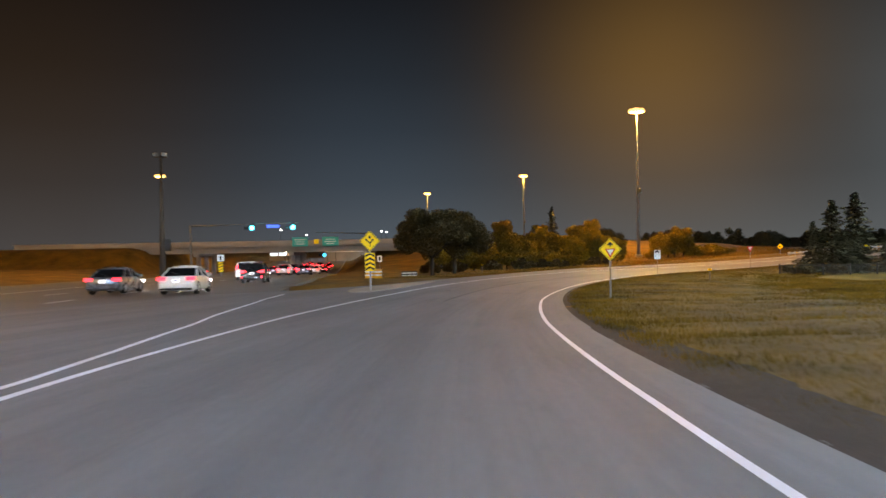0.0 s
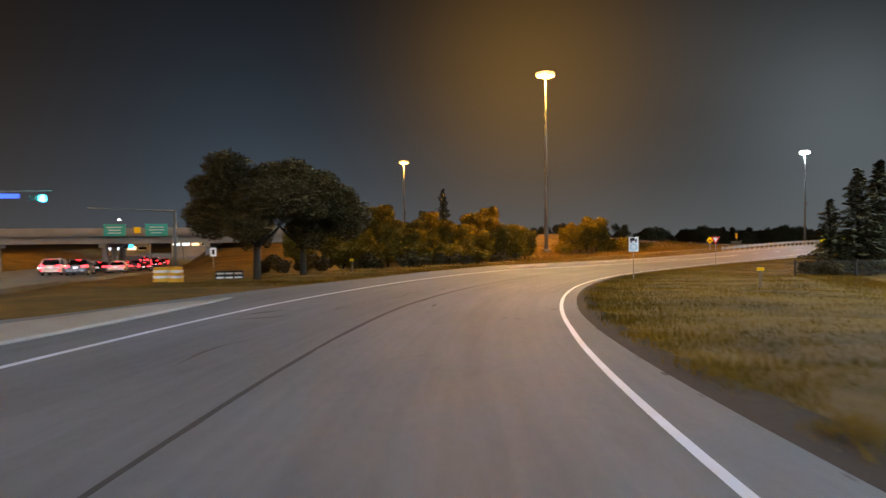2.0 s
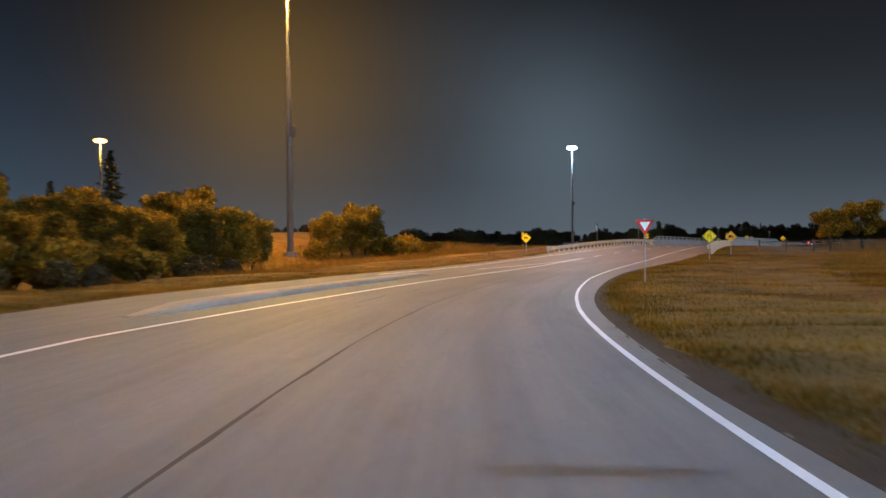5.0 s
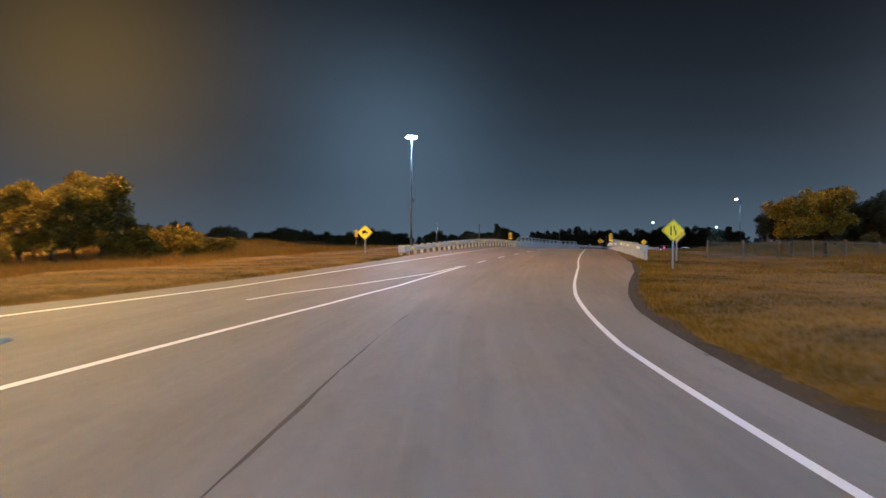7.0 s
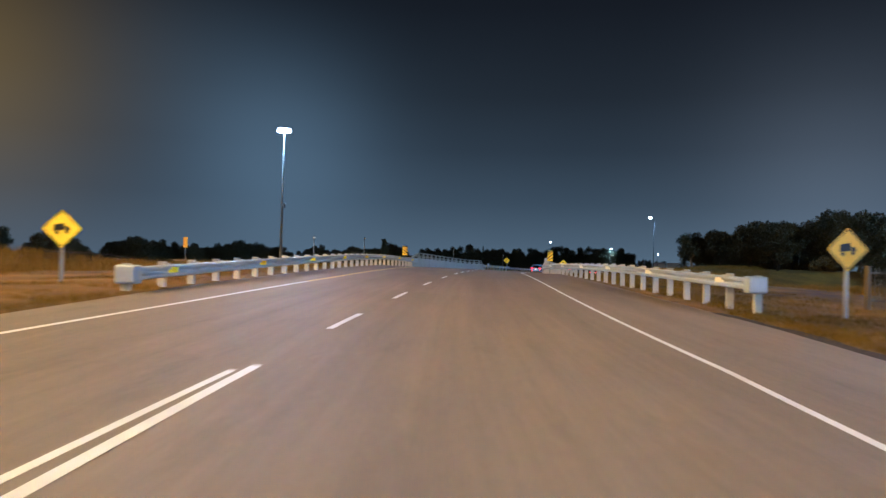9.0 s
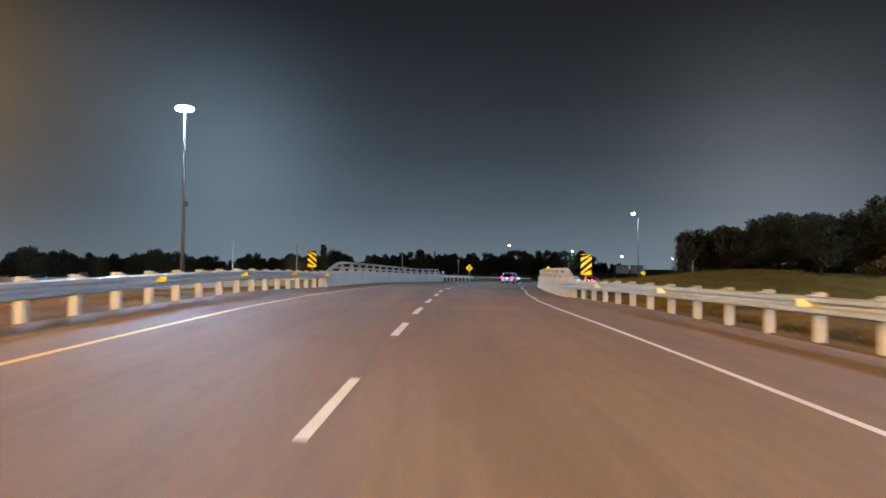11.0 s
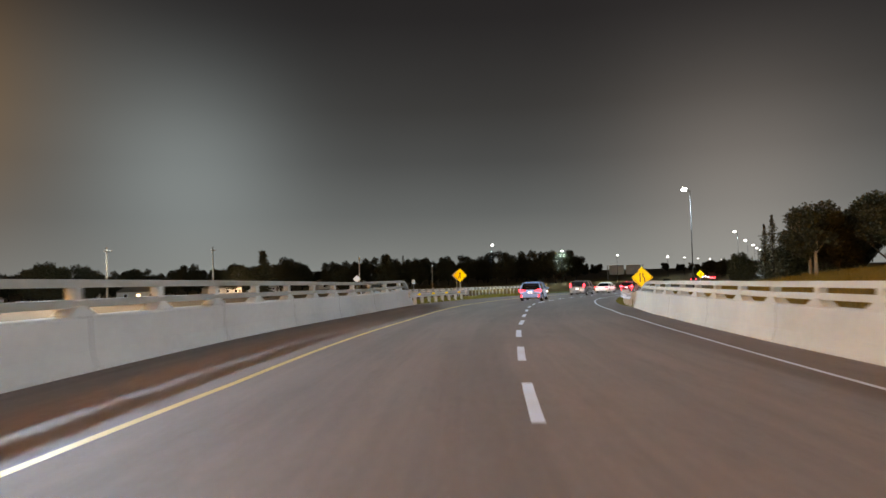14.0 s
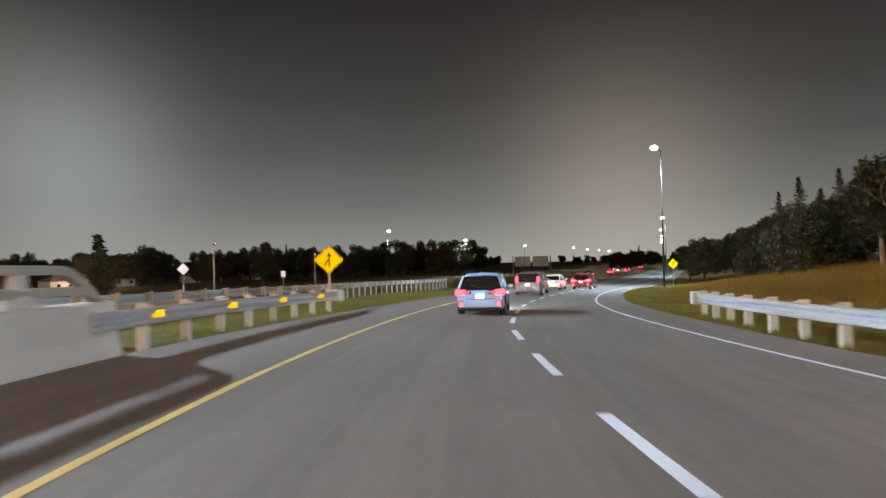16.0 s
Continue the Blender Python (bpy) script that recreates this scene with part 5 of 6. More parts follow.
def conifer(seed, h, spread, label, count=5200, name="conifer", bare=0.08, taper=0.9, leaf=1.0):
    rnd = random.Random(seed)
    root = thing(name, pose(0, 0, 0), label, "tree")
    bm = bmesh.new()
    tube(bm, (0, 0, -0.5), (0, 0, h * 0.97), h * 0.022, h * 0.003, 8, False)
    part("trunk", bm, "bark", root, smooth=True)
    bm = bmesh.new()
    boughs = 150
    for k in range(boughs):
        u = ((k + rnd.random()) / boughs) ** 1.15
        z = h * (bare + (0.985 - bare) * u)
        r = spread * ((1 - u) ** taper * rnd.uniform(0.35, 1.25) * (1 + 0.25 * math.sin(u * 23 + seed)) + 0.03)
        a = k * 2.399 + rnd.uniform(-0.4, 0.4)
        rise = rnd.uniform(-0.5, -0.1) + 0.5 * u
        steps = max(4, int(count / boughs * (1.5 - u)))
        for i in range(steps):
            f = ((i + rnd.random()) / steps) ** 0.8
            side = rnd.uniform(-0.5, 0.5) * (1.05 - f) * 0.55 * r
            c = Vector((math.cos(a) * r * f - math.sin(a) * side, math.sin(a) * r * f + math.cos(a) * side, z + rise * r * f + rnd.uniform(-0.12, 0.08)))
            w = Vector((math.cos(a) + rnd.uniform(-0.5, 0.5), math.sin(a) + rnd.uniform(-0.5, 0.5), rnd.uniform(-0.5, 0.15))) * (0.1 + 0.16 * rnd.random()) * leaf
            sd = Vector((-math.sin(a), math.cos(a), rnd.uniform(-0.8, 0.8))) * (0.05 + 0.08 * rnd.random()) * leaf
            q = [bm.verts.new(c + v) for v in (-w * 0.6 - sd * 0.4, w * 0.2 - sd, w, w * 0.2 + sd)]
            bm.faces.new(q)
    part("crown", bm, "needle", root)
    return root


def shrub(seed, h, spread, leaf, label, count=1500):
    rnd = random.Random(seed)
    root = thing("shrub", pose(0, 0, 0), label, "shrub")
    bm = bmesh.new()
    for k in range(7):
        a = rnd.uniform(0, 6.28)
        tube(bm, (rnd.uniform(-0.2, 0.2), rnd.uniform(-0.2, 0.2), -0.3), (math.cos(a) * spread * 0.5, math.sin(a) * spread * 0.5, h * 0.7), 0.04, 0.015, 6, False)
    part("woody_base", bm, "bark", root)
    blobs = [(rnd.uniform(-1, 1) * spread * 0.7, rnd.uniform(-1, 1) * spread * 0.7, h * rnd.uniform(0.3, 0.72), h * rnd.uniform(0.22, 0.36)) for _ in range(8)]
    bm = bmesh.new()
    leaf_cloud(bm, rnd, blobs, count, 0.15)
    part("crown", bm, leaf, root)
    return root


def plant(src, x, y, scale=1.0, turn=0.0, label="", group="", stretch=1.0):
    ob = copy_thing(src, pose(x, y, gz(x, y) - 0.05, 0, 0, turn) @ Matrix.Diagonal((scale, scale, scale * stretch, 1)))
    return tagged(ob, label, group=group)


T1 = broad_tree(11, 6.9, 3.5, "leaf_mid", "round broad-leaved tree with dense brown-green foliage", 60000, low=0.26, size=0.075)
T2 = broad_tree(12, 6.2, 2.6, "leaf", "broad-leaved tree with a ragged olive crown", 14000, low=0.1, size=0.12)
T3 = broad_tree(13, 6.0, 2.4, "leaf_gold", "broad-leaved tree with autumn-gold foliage", 14000, low=0.1, size=0.12)
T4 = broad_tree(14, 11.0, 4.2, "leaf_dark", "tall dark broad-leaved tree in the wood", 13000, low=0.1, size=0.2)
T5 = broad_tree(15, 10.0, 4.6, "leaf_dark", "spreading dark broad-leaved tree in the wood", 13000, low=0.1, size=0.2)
T6 = broad_tree(16, 6.6, 3.0, "leaf_gold", "autumn-gold tree with a bare trunk beside the fence", 9000, low=0.34, size=0.14)
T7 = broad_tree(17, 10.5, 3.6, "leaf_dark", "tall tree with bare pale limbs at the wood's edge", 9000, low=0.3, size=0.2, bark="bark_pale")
C1 = conifer(21, 8.6, 2.2, "dark spruce with drooping branches in the verge")
C2 = conifer(22, 12.5, 2.6, "tall dark spruce with a pointed top")
C3 = conifer(23, 13.0, 2.5, "slim columnar dark conifer above the far trees", 12000, bare=0.04, taper=0.4, leaf=2.0)
S1 = shrub(31, 2.0, 1.6, "leaf", "low olive shrub beside the road", 2600)
S2 = shrub(32, 2.6, 1.9, "leaf_gold", "bushy yellow-brown shrub beside the field", 2600)
S3 = shrub(33, 1.5, 2.0, "leaf_mid", "low dark hedge shrub beside the ramp", 2600)
TREES = [T7, T6, T1, T2, T3, T4, T5, C1, C2, C3, S1, S2, S3]
rt = random.Random(77)
for src, x, y, sc, st in ((T1, -1.5, 66.4, 1.1, 0.86), (T1, 0.6, 72.2, 1.14, 0.86)):
    plant(src, x, y, sc, rt.uniform(0, 360), stretch=st)
# bushes and small trees along the far side of the ramp
for x, y, sc in ((9, 92, 1.0), (12.5, 98, 0.9), (5, 96, 1.1), (16, 103.5, 0.9), (1.5, 93, 1.1), (-1.5, 88, 1.0)):
    plant(S3, x, y, sc, rt.uniform(0, 360))
for src, x, y, sc in ((T2, 9, 112, 0.85), (C1, 5.5, 118, 0.62), (T3, 13, 121, 0.8), (T2, 17.5, 128, 0.92), (C1, 15.5, 133, 0.72), (T3, 20, 130, 0.85), (T3, 22.5, 136, 0.8), (C1, 20.6, 144, 1.0), (T2, 25, 142, 0.95), (T3, 18, 141, 0.95), (T2, 30.5, 155, 1.0), (T3, 26.5, 150, 0.9), (T2, 11, 131, 0.9), (T3, 7, 124, 0.8), (T2, 10.5, 140, 1.0), (T2, 2, 119, 0.9), (T3, 5, 112, 0.72), (T2, 11.5, 116, 0.8), (T3, 15.5, 124.5, 0.78), (T2, 14, 128, 0.9), (T3, 23.5, 139, 0.75), (T2, 28.5, 146, 0.85), (T3, -1, 115, 0.8), (S1, 7, 104, 1.1), (S1, 11, 106.5, 1.2), (S1, 13.5, 112, 1.3), (S1, 17.5, 117.5, 1.3), (S1, 20, 123, 1.2), (S1, 23, 129.5, 1.3), (S1, 26, 135, 1.2), (S1, 3.5, 105, 1.2)):
    plant(src, x, y, sc, rt.uniform(0, 360), group="trees behind the ramp")
for src, x, y, sc in ((S2, 16, 109, 1.0), (S1, 19.5, 112.5, 0.95), (S3, 22.5, 117, 1.0), (S3, 25.2, 120.5, 1.1), (T3, 21.5, 119, 0.75), (T2, 24.5, 122.5, 0.86), (T3, 27.5, 126.0, 0.95), (T2, 30.2, 130.5, 0.78), (T3, 41.5, 142.8, 0.86), (T2, 43.6, 144.6, 0.84), (T3, 45.4, 146.0, 0.9), (T2, 47.5, 147.4, 1.02), (S2, 49.8, 148.2, 1.0), (S2, 51.8, 149.6, 0.9), (S2, 54.0, 150.6, 1.1), (S2, 56.5, 151.8, 0.9), (S1, 58.6, 152.6, 0.8), (S2, 40, 141.5, 0.8)):
    plant(src, x, y, sc, rt.uniform(0, 360), group="bushes beside the field")
# spruces in the verge
for x, y, sc in ((40.9, 77.8, 0.92), (39.4, 78.8, 0.66), (44.6, 80.0, 1.02), (49.5, 79.5, 0.8), (52.5, 82, 0.95), (55.5, 79, 0.85)):
    plant(C1, x, y, sc * 1.4, rt.uniform(0, 360), group="spruces in the verge", stretch=0.72)
for x, y, sc in ((42.4, 77.6, 0.5), (44.0, 78.4, 0.55), (47.6, 79.0, 0.6)):
    plant(C1, x, y, sc * 1.5, rt.uniform(0, 360), group="spruces in the verge", stretch=0.62)
for x, y, sc in ((36.5, 76.5, 0.9), (40.8, 76.6, 0.8), (47, 76.5, 0.9)):
    plant(S3, x, y, sc, rt.uniform(0, 360), group="spruces in the verge")
# lit trees and the wood on the right
for src, x, y, sc in ((T6, 85.2, 115.4, 0.68), (T6, 89.0, 114.4, 0.84)):
    plant(src, x, y, sc, rt.uniform(0, 360), group="lit trees by the fence")
for k in range(34):
    u = k / 33
    x, y = 92 + 116 * u + rt.uniform(-3, 3), 98 + 62 * u ** 1.25 + rt.uniform(-4, 4) - (k % 3) * 5.0
    src = (T4, T5, T4, C2, T5)[k % 5]
    plant(src, x + 6, y - 4, np.interp(u, [0, 0.4, 1], [0.6, 0.72, 0.85]) * rt.uniform(0.85, 1.12), rt.uniform(0, 360), group="dark wood on the bank")
for src, x, y, sc in ((C2, 213, 173.5, 0.68), (C2, 217, 175, 0.62), (T5, 221, 171.5, 0.72), (T4, 227, 173, 0.7), (T5, 234, 171, 0.75), (T4, 243, 173, 0.8), (T5, 255, 174, 0.85), (T4, 268, 176, 0.85), (T5, 283, 178, 0.9), (T4, 300, 180, 0.9), (T5, 320, 183, 0.9), (T4, 342, 186, 0.95), (T5, 366, 189, 1.0), (T4, 206, 166, 0.72), (T5, 199, 161, 0.8), (T4, 190, 153, 0.85), (T5, 181, 146, 0.85), (T4, 208, 158, 0.9), (T5, 216, 164, 0.85), (T4, 223, 166, 0.8), (T5, 230, 165, 0.85), (C2, 226, 168, 0.72), (T5, 239, 166, 0.8), (T4, 249, 167, 0.85), (T5, 211, 168, 0.66), (T4, 203, 155, 0.9), (C2, 219, 170, 0.75), (T5, 195, 147, 0.95), (T4, 188, 140, 1.0), (T5, 180, 134, 1.0), (T4, 172, 128, 1.0), (T5, 263, 171, 0.8), (T4, 276, 173, 0.85)):
    plant(src, x, y, sc, rt.uniform(0, 360), group="dark wood on the bank")
for src, x, y, sc in ((T7, 201.5, 167.8, 0.8), (T7, 204.5, 168.6, 0.7), (C1, 219, 171.5, 0.9), (T5, 233, 174.5, 0.6), (T4, 246, 178, 0.6), (T4, 256, 184.5, 0.6), (T5, 272, 188, 0.62)):
    plant(src, x, y, sc, rt.uniform(0, 360), group="dark wood on the bank")
# woods along the freeway's far end
for k in range(40):
    u = k / 39
    plant((T4, T5, C2, T5)[k % 4], 470 + 430 * u + rt.uniform(-8, 8), 232 + 50 * u + rt.uniform(-9, 9), rt.uniform(0.6, 0.95), rt.uniform(0, 360), group="far tree line")
for k in range(16):
    plant((T4, T5)[k % 2], 890 + rt.uniform(-14, 14), 262 + k * 7 + rt.uniform(-3, 3), rt.uniform(0.8, 1.1), rt.uniform(0, 360), group="far tree line")
for k in range(22):
    u = 0.25 + 0.75 * k / 21
    plant(S3, 98 + 116 * u + rt.uniform(-2, 2), 95 + 62 * u ** 1.25 + rt.uniform(-2, 2), rt.uniform(1.1, 1.6), rt.uniform(0, 360), group="undergrowth at the wood's edge")
# the far tree line beyond the houses
for k in range(64):
    u = k / 63
    a = np.interp(u, [0, 1], [46, -2])
    dist = rt.uniform(300, 370)
    x, y = 116 + dist * math.sin(radians(66 - a)), 160 + dist * math.cos(radians(66 - a))
    plant((T4, T5)[k % 2], x, y, rt.uniform(0.95, 1.4), rt.uniform(0, 360), group="far tree line")
plant(C3, 257.6, 307.6, 1.05, 20, group="far tree line")
plant(C3, 445.7, 314.5, 1.05, 50, group="far tree line")
for k in range(44):
    x, y = 300 + k * 11 + rt.uniform(-4, 4), 318 + k * 2.2 + rt.uniform(-14, 14)
    plant((T4, T5, C2, T4)[k % 4], x, y, rt.uniform(0.75, 1.1), rt.uniform(0, 360), group="far tree line")
for k in range(26):
    x, y = 60 + k * 7.5 + rt.uniform(-4, 4), 300 + k * 3.0 + rt.uniform(-20, 25)
    plant((T5, T4)[k % 2], x, y, rt.uniform(0.95, 1.25), rt.uniform(0, 360), group="far tree line")
for k in range(14):
    plant((T4, T5)[k % 2], -95 + rt.uniform(-8, 8) - k * 7, 118 + rt.uniform(-12, 12), rt.uniform(0.5, 0.7), rt.uniform(0, 360), group="trees beside the arterial road")
for o in TREES:
    for c in (o, *o.children_recursive):
        bpy.data.objects.remove(c)


# ---------- cars ----------
def wheel(root, x, y, r, w):
    bm = bmesh.new()
    prof = [(0.62, 0.42), (0.92, 0.5), (1.0, 0.36), (1.0, -0.36), (0.92, -0.5), (0.62, -0.42)]
    n = 20
    rings = []
    for k in range(n):
        a = 2 * math.pi * k / n
        rings.append([bm.verts.new((x + q[1] * w, y + q[0] * r * math.cos(a), r + q[0] * r * math.sin(a))) for q in prof])
    for k in range(n):
        a, b = rings[k], rings[(k + 1) % n]
        for i in range(6):
            bm.faces.new((a[i], a[(i + 1) % 6], b[(i + 1) % 6], b[i]))
    bmesh.ops.recalc_face_normals(bm, faces=bm.faces[:])
    t = part("wheel", bm, "tyre", root, "black rubber tyre", smooth=True)
    bm = bmesh.new()
    sg = 1 if x > 0 else -1
    tube(bm, (x - sg * w * 0.3, y, r), (x + sg * w * 0.36, y, r), r * 0.6, r * 0.6, 18)
    for k in range(5):
        a = 2 * math.pi * k / 5
        box(bm, (0, 0, 0), (0.04, r * 0.5, r * 0.16), Matrix.Translation((x + sg * w * 0.4, y + 0.3 * r * math.cos(a), r + 0.3 * r * math.sin(a))) @ Matrix.Rotation(a, 4, "X"), 0.0)
    part("rim", bm, "rim", t, "silver alloy rim")


def car(x, y, z, yaw, kind, paint, label, lit="tail", heads=False, name="car", slope=0.0):
    """A car whose rear faces local -y; kind: suv, van or sedan."""
    L, W, H, belt, ride, wr = {"suv": (4.4, 1.8, 1.6, 0.98, 0.26, 0.35), "van": (5.1, 2.0, 1.75, 1.05, 0.24, 0.35), "sedan": (4.6, 1.8, 1.44, 0.92, 0.2, 0.33)}[kind]
    root = thing(name, Matrix.Translation((x, y, z)) @ pose(0, 0, 0, slope, 0, yaw), label, "car", "cars on the road")
    hw = W / 2

    def sect(yy, w, z0, z1, rr=0.1):
        return [(-w + rr, yy, z0), (w - rr, yy, z0), (w, yy, z0 + rr), (w * 1.0, yy, (z0 + z1) / 2), (w * 0.985, yy, z1 - rr * 0.8), (w - rr, yy, z1), (-w + rr, yy, z1), (-w * 0.985, yy, z1 - rr * 0.8), (-w, yy, (z0 + z1) / 2), (-w, yy, z0 + rr)]

    bm = bmesh.new()
    loft(bm, [sect(-L / 2 + 0.0, hw * 0.82, ride + 0.16, belt - 0.12), sect(-L / 2 + 0.06, hw * 0.93, ride + 0.05, belt - 0.03), sect(-L / 2 + 0.3, hw * 0.985, ride, belt), sect(-L * 0.22, hw, ride - 0.02, belt + 0.02), sect(L * 0.12, hw, ride - 0.02, belt), sect(L * 0.24, hw * 0.99, ride, belt - 0.04), sect(L / 2 - 0.3, hw * 0.95, ride, belt - 0.18), sect(L / 2 - 0.06, hw * 0.86, ride + 0.05, belt - 0.28), sect(L / 2, hw * 0.72, ride + 0.15, belt - 0.36)])
    part("body", bm, paint, root, smooth=True)
    # cabin: roof, pillars and glass
    y0 = -L / 2 + (0.1 if kind != "sedan" else 0.66)
    yr = {"suv": -L / 2 + 0.5, "van": -L / 2 + 0.34, "sedan": -L / 2 + 1.62}[kind]
    yf, y1 = {"suv": 0.45, "van": 0.9, "sedan": 0.3}[kind], {"suv": 1.15, "van": 1.65, "sedan": 1.25}[kind]
    wb, wt = hw * 0.95, hw * 0.72
    rows = [(y0, belt - 0.02, wb * 0.97, belt), (yr, H - 0.1, wt, H - 0.09), ((yr + yf) / 2, H, wt * 1.02, H), (yf, H - 0.05, wt, H - 0.05), (y1, belt - 0.02, wb * 0.97, belt)]
    bm = bmesh.new()
    roof = []
    for yy, zz, w, _ in rows[1:4]:
        roof.append([(-w - 0.03, yy, zz - 0.07), (-w * 0.9, yy, zz), (0, yy, zz + 0.025), (w * 0.9, yy, zz), (w + 0.03, yy, zz - 0.07), (w * 0.8, yy, zz - 0.1), (-w * 0.8, yy, zz - 0.1)])
    loft(bm, roof)
    part("roof", bm, paint, root, smooth=True)
    for sx in (-1, 1):
        for ya, za, wa, yb, zb, w2 in ((y0 + 0.1, belt - 0.03, wb, yr, H - 0.1, wt), (-0.1, belt - 0.03, wb, -0.1, H - 0.06, wt), (y1 - 0.02, belt - 0.04, wb, yf, H - 0.08, wt)):
            bm = bmesh.new()
            tube(bm, (sx * wa, ya, za), (sx * (w2 + 0.02), yb, zb), 0.05, 0.045, 6)
            part("pillar", bm, paint, root)
    for nm, quad in (("rear_window", [(-wb * 0.9, y0 + 0.03, belt), (wb * 0.9, y0 + 0.03, belt), (wt * 0.96, yr - 0.02, H - 0.12), (-wt * 0.96, yr - 0.02, H - 0.12)]),
                     ("windscreen", [(-wb * 0.9, y1, belt - 0.03), (wb * 0.9, y1, belt - 0.03), (wt * 0.96, yf, H - 0.1), (-wt * 0.96, yf, H - 0.1)]),
                     ("side_window", [(-wb, y0 + 0.15, belt), (-wb, y1 - 0.1, belt - 0.02), (-wt - 0.01, yf, H - 0.1), (-wt - 0.01, yr + 0.02, H - 0.12)]),
                     ("side_window", [(wb, y0 + 0.15, belt), (wb, y1 - 0.1, belt - 0.02), (wt + 0.01, yf, H - 0.1), (wt + 0.01, yr + 0.02, H - 0.12)])):
        bm = bmesh.new()
        vs = [bm.verts.new(v) for v in quad]
        f = bm.faces.new(vs)
        r = bmesh.ops.extrude_face_region(bm, geom=[f])
        f.normal_update()
        for v in (g for g in r["geom"] if isinstance(g, bmesh.types.BMVert)):
            v.co += f.normal * 0.02
        bmesh.ops.recalc_face_normals(bm, faces=bm.faces[:])
        part(nm, bm, "glass", root, "dark tinted window")
    for sx in (-1, 1):
        for yy in (-L * 0.3, L * 0.3):
            wheel(root, sx * (hw - 0.1), yy, wr, 0.22)
        bm = bmesh.new()
        box(bm, (sx * (hw + 0.1), y1 - 0.35, belt + 0.05), (0.2, 0.1, 0.15), None, 0.03)
        part("mirror", bm, paint, root)
        lz = {"suv": belt - 0.08, "van": belt + 0.15, "sedan": belt - 0.12}[kind]
        bm = bmesh.new()
        box(bm, (sx * hw * (0.82 if kind == "suv" else 0.78), -L / 2 + 0.06, lz), ({"suv": 0.36, "van": 0.16, "sedan": 0.42}[kind], 0.16, {"suv": 0.2, "van": 0.38, "sedan": 0.17}[kind]), None, 0.03)
        part("tail_lamp", bm, lit, root, "lit red tail lamp")
        bm = bmesh.new()
        box(bm, (sx * hw * 0.74, L / 2 - 0.16, belt - 0.3), (0.34, 0.2, 0.14), None, 0.03)
        part("headlamp", bm, "head" if heads else "rim", root)
        if kind == "suv":
            bm = bmesh.new()
            box(bm, (sx * hw * 0.5, -L / 2 + 0.035, lz - 0.01), (0.24, 0.12, 0.12), None, 0.03)
            ext = part("lamp_extension", bm, "trim", root, "black C-shaped lamp extension")
            bm = bmesh.new()
            box(bm, (sx * hw * 0.52, -L / 2 - 0.028, lz), (0.16, 0.02, 0.035), None, 0.008)
            part("light_strip", bm, lit, ext, "thin lit red strip")
            bm = bmesh.new()
            for k in range(9):
                a0, a1 = math.pi * k / 9, math.pi * (k + 1) / 9
                tube(bm, (sx * (hw - 0.03), -L * 0.3 + 0.41 * math.cos(a0), wr + 0.41 * math.sin(a0)), (sx * (hw - 0.03), -L * 0.3 + 0.41 * math.cos(a1), wr + 0.41 * math.sin(a1)), 0.06, n=6)
            part("wheel_arch", bm, "trim", root, "black plastic wheel arch")
            bm = bmesh.new()
            box(bm, (sx * hw * 0.8, -L / 2 - 0.03, 0.47), (0.13, 0.08, 0.16), None, 0.02)
            rr = part("rear_reflector", bm, lit, root, "lit red lamp in the bumper")
            bm = bmesh.new()
            box(bm, (sx * hw * 0.8, -L / 2 - 0.012, 0.47), (0.23, 0.08, 0.26), None, 0.03)
            part("surround", bm, "trim", rr, "black plastic surround")
            bm = bmesh.new()
            tube(bm, (sx * wt * 0.86, yr + 0.1, H + 0.05), (sx * wt * 0.86, yf - 0.1, H + 0.05), 0.025, n=8)
            part("roof_rail", bm, "trim", root)
    bm = bmesh.new()
    box(bm, (0, -L / 2 + 0.02, 0.46), (W * 0.9, 0.17, 0.26), None, 0.06)
    part("bumper", bm, paint, root)
    bm = bmesh.new()
    box(bm, (0, -L / 2 + 0.06, 0.3), (W * 0.84, 0.16, 0.12), None, 0.03)
    part("lower_trim", bm, "trim", root, "black plastic sill")
    bm = bmesh.new()
    tube(bm, (0.06, y0 - 0.04, belt + 0.06), (-0.36, y0 + 0.02, belt + 0.2), 0.012, n=6)
    part("rear_wiper", bm, "trim", root)
    bm = bmesh.new()
    box(bm, (0, -L / 2 - 0.015, belt - 0.22), (0.32, 0.02, 0.16), None, 0.005)
    plate = part("number_plate", bm, "plate_glow", root, "pale number plate with its lamplight as glow")
    bm = bmesh.new()
    box(bm, (0, -L / 2 - 0.027, belt - 0.22), (0.22, 0.004, 0.05))
    part("bar", bm, "trim", plate)
    if kind == "suv":
        bm = bmesh.new()
        box(bm, (0, yr - 0.06, H - 0.06), (wt * 1.7, 0.34, 0.05), None, 0.02)
        part("roof_spoiler", bm, paint, root)
        bm = bmesh.new()
        box(bm, (0, -L / 2 + 0.0, 0.66), (W * 0.62, 0.03, 0.02))
        part("tailgate_seam", bm, "trim", root)
    if lit == "brake" and kind != "van":
        bm = bmesh.new()
        box(bm, (0, yr - 0.06, H - 0.07), (0.3, 0.06, 0.04), None, 0.01)
        part("high_brake_lamp", bm, "brake", root, "lit red high brake lamp")
    if heads:
        for sx in (-1, 1):
            ld = bpy.data.lights.new("headlight", "SPOT")
            ld.energy, ld.color, ld.spot_size, ld.spot_blend, ld.shadow_soft_size = 1800, (0.8, 0.9, 1.0), radians(70), 0.6, 0.06
            lo = new("headlight", ld)
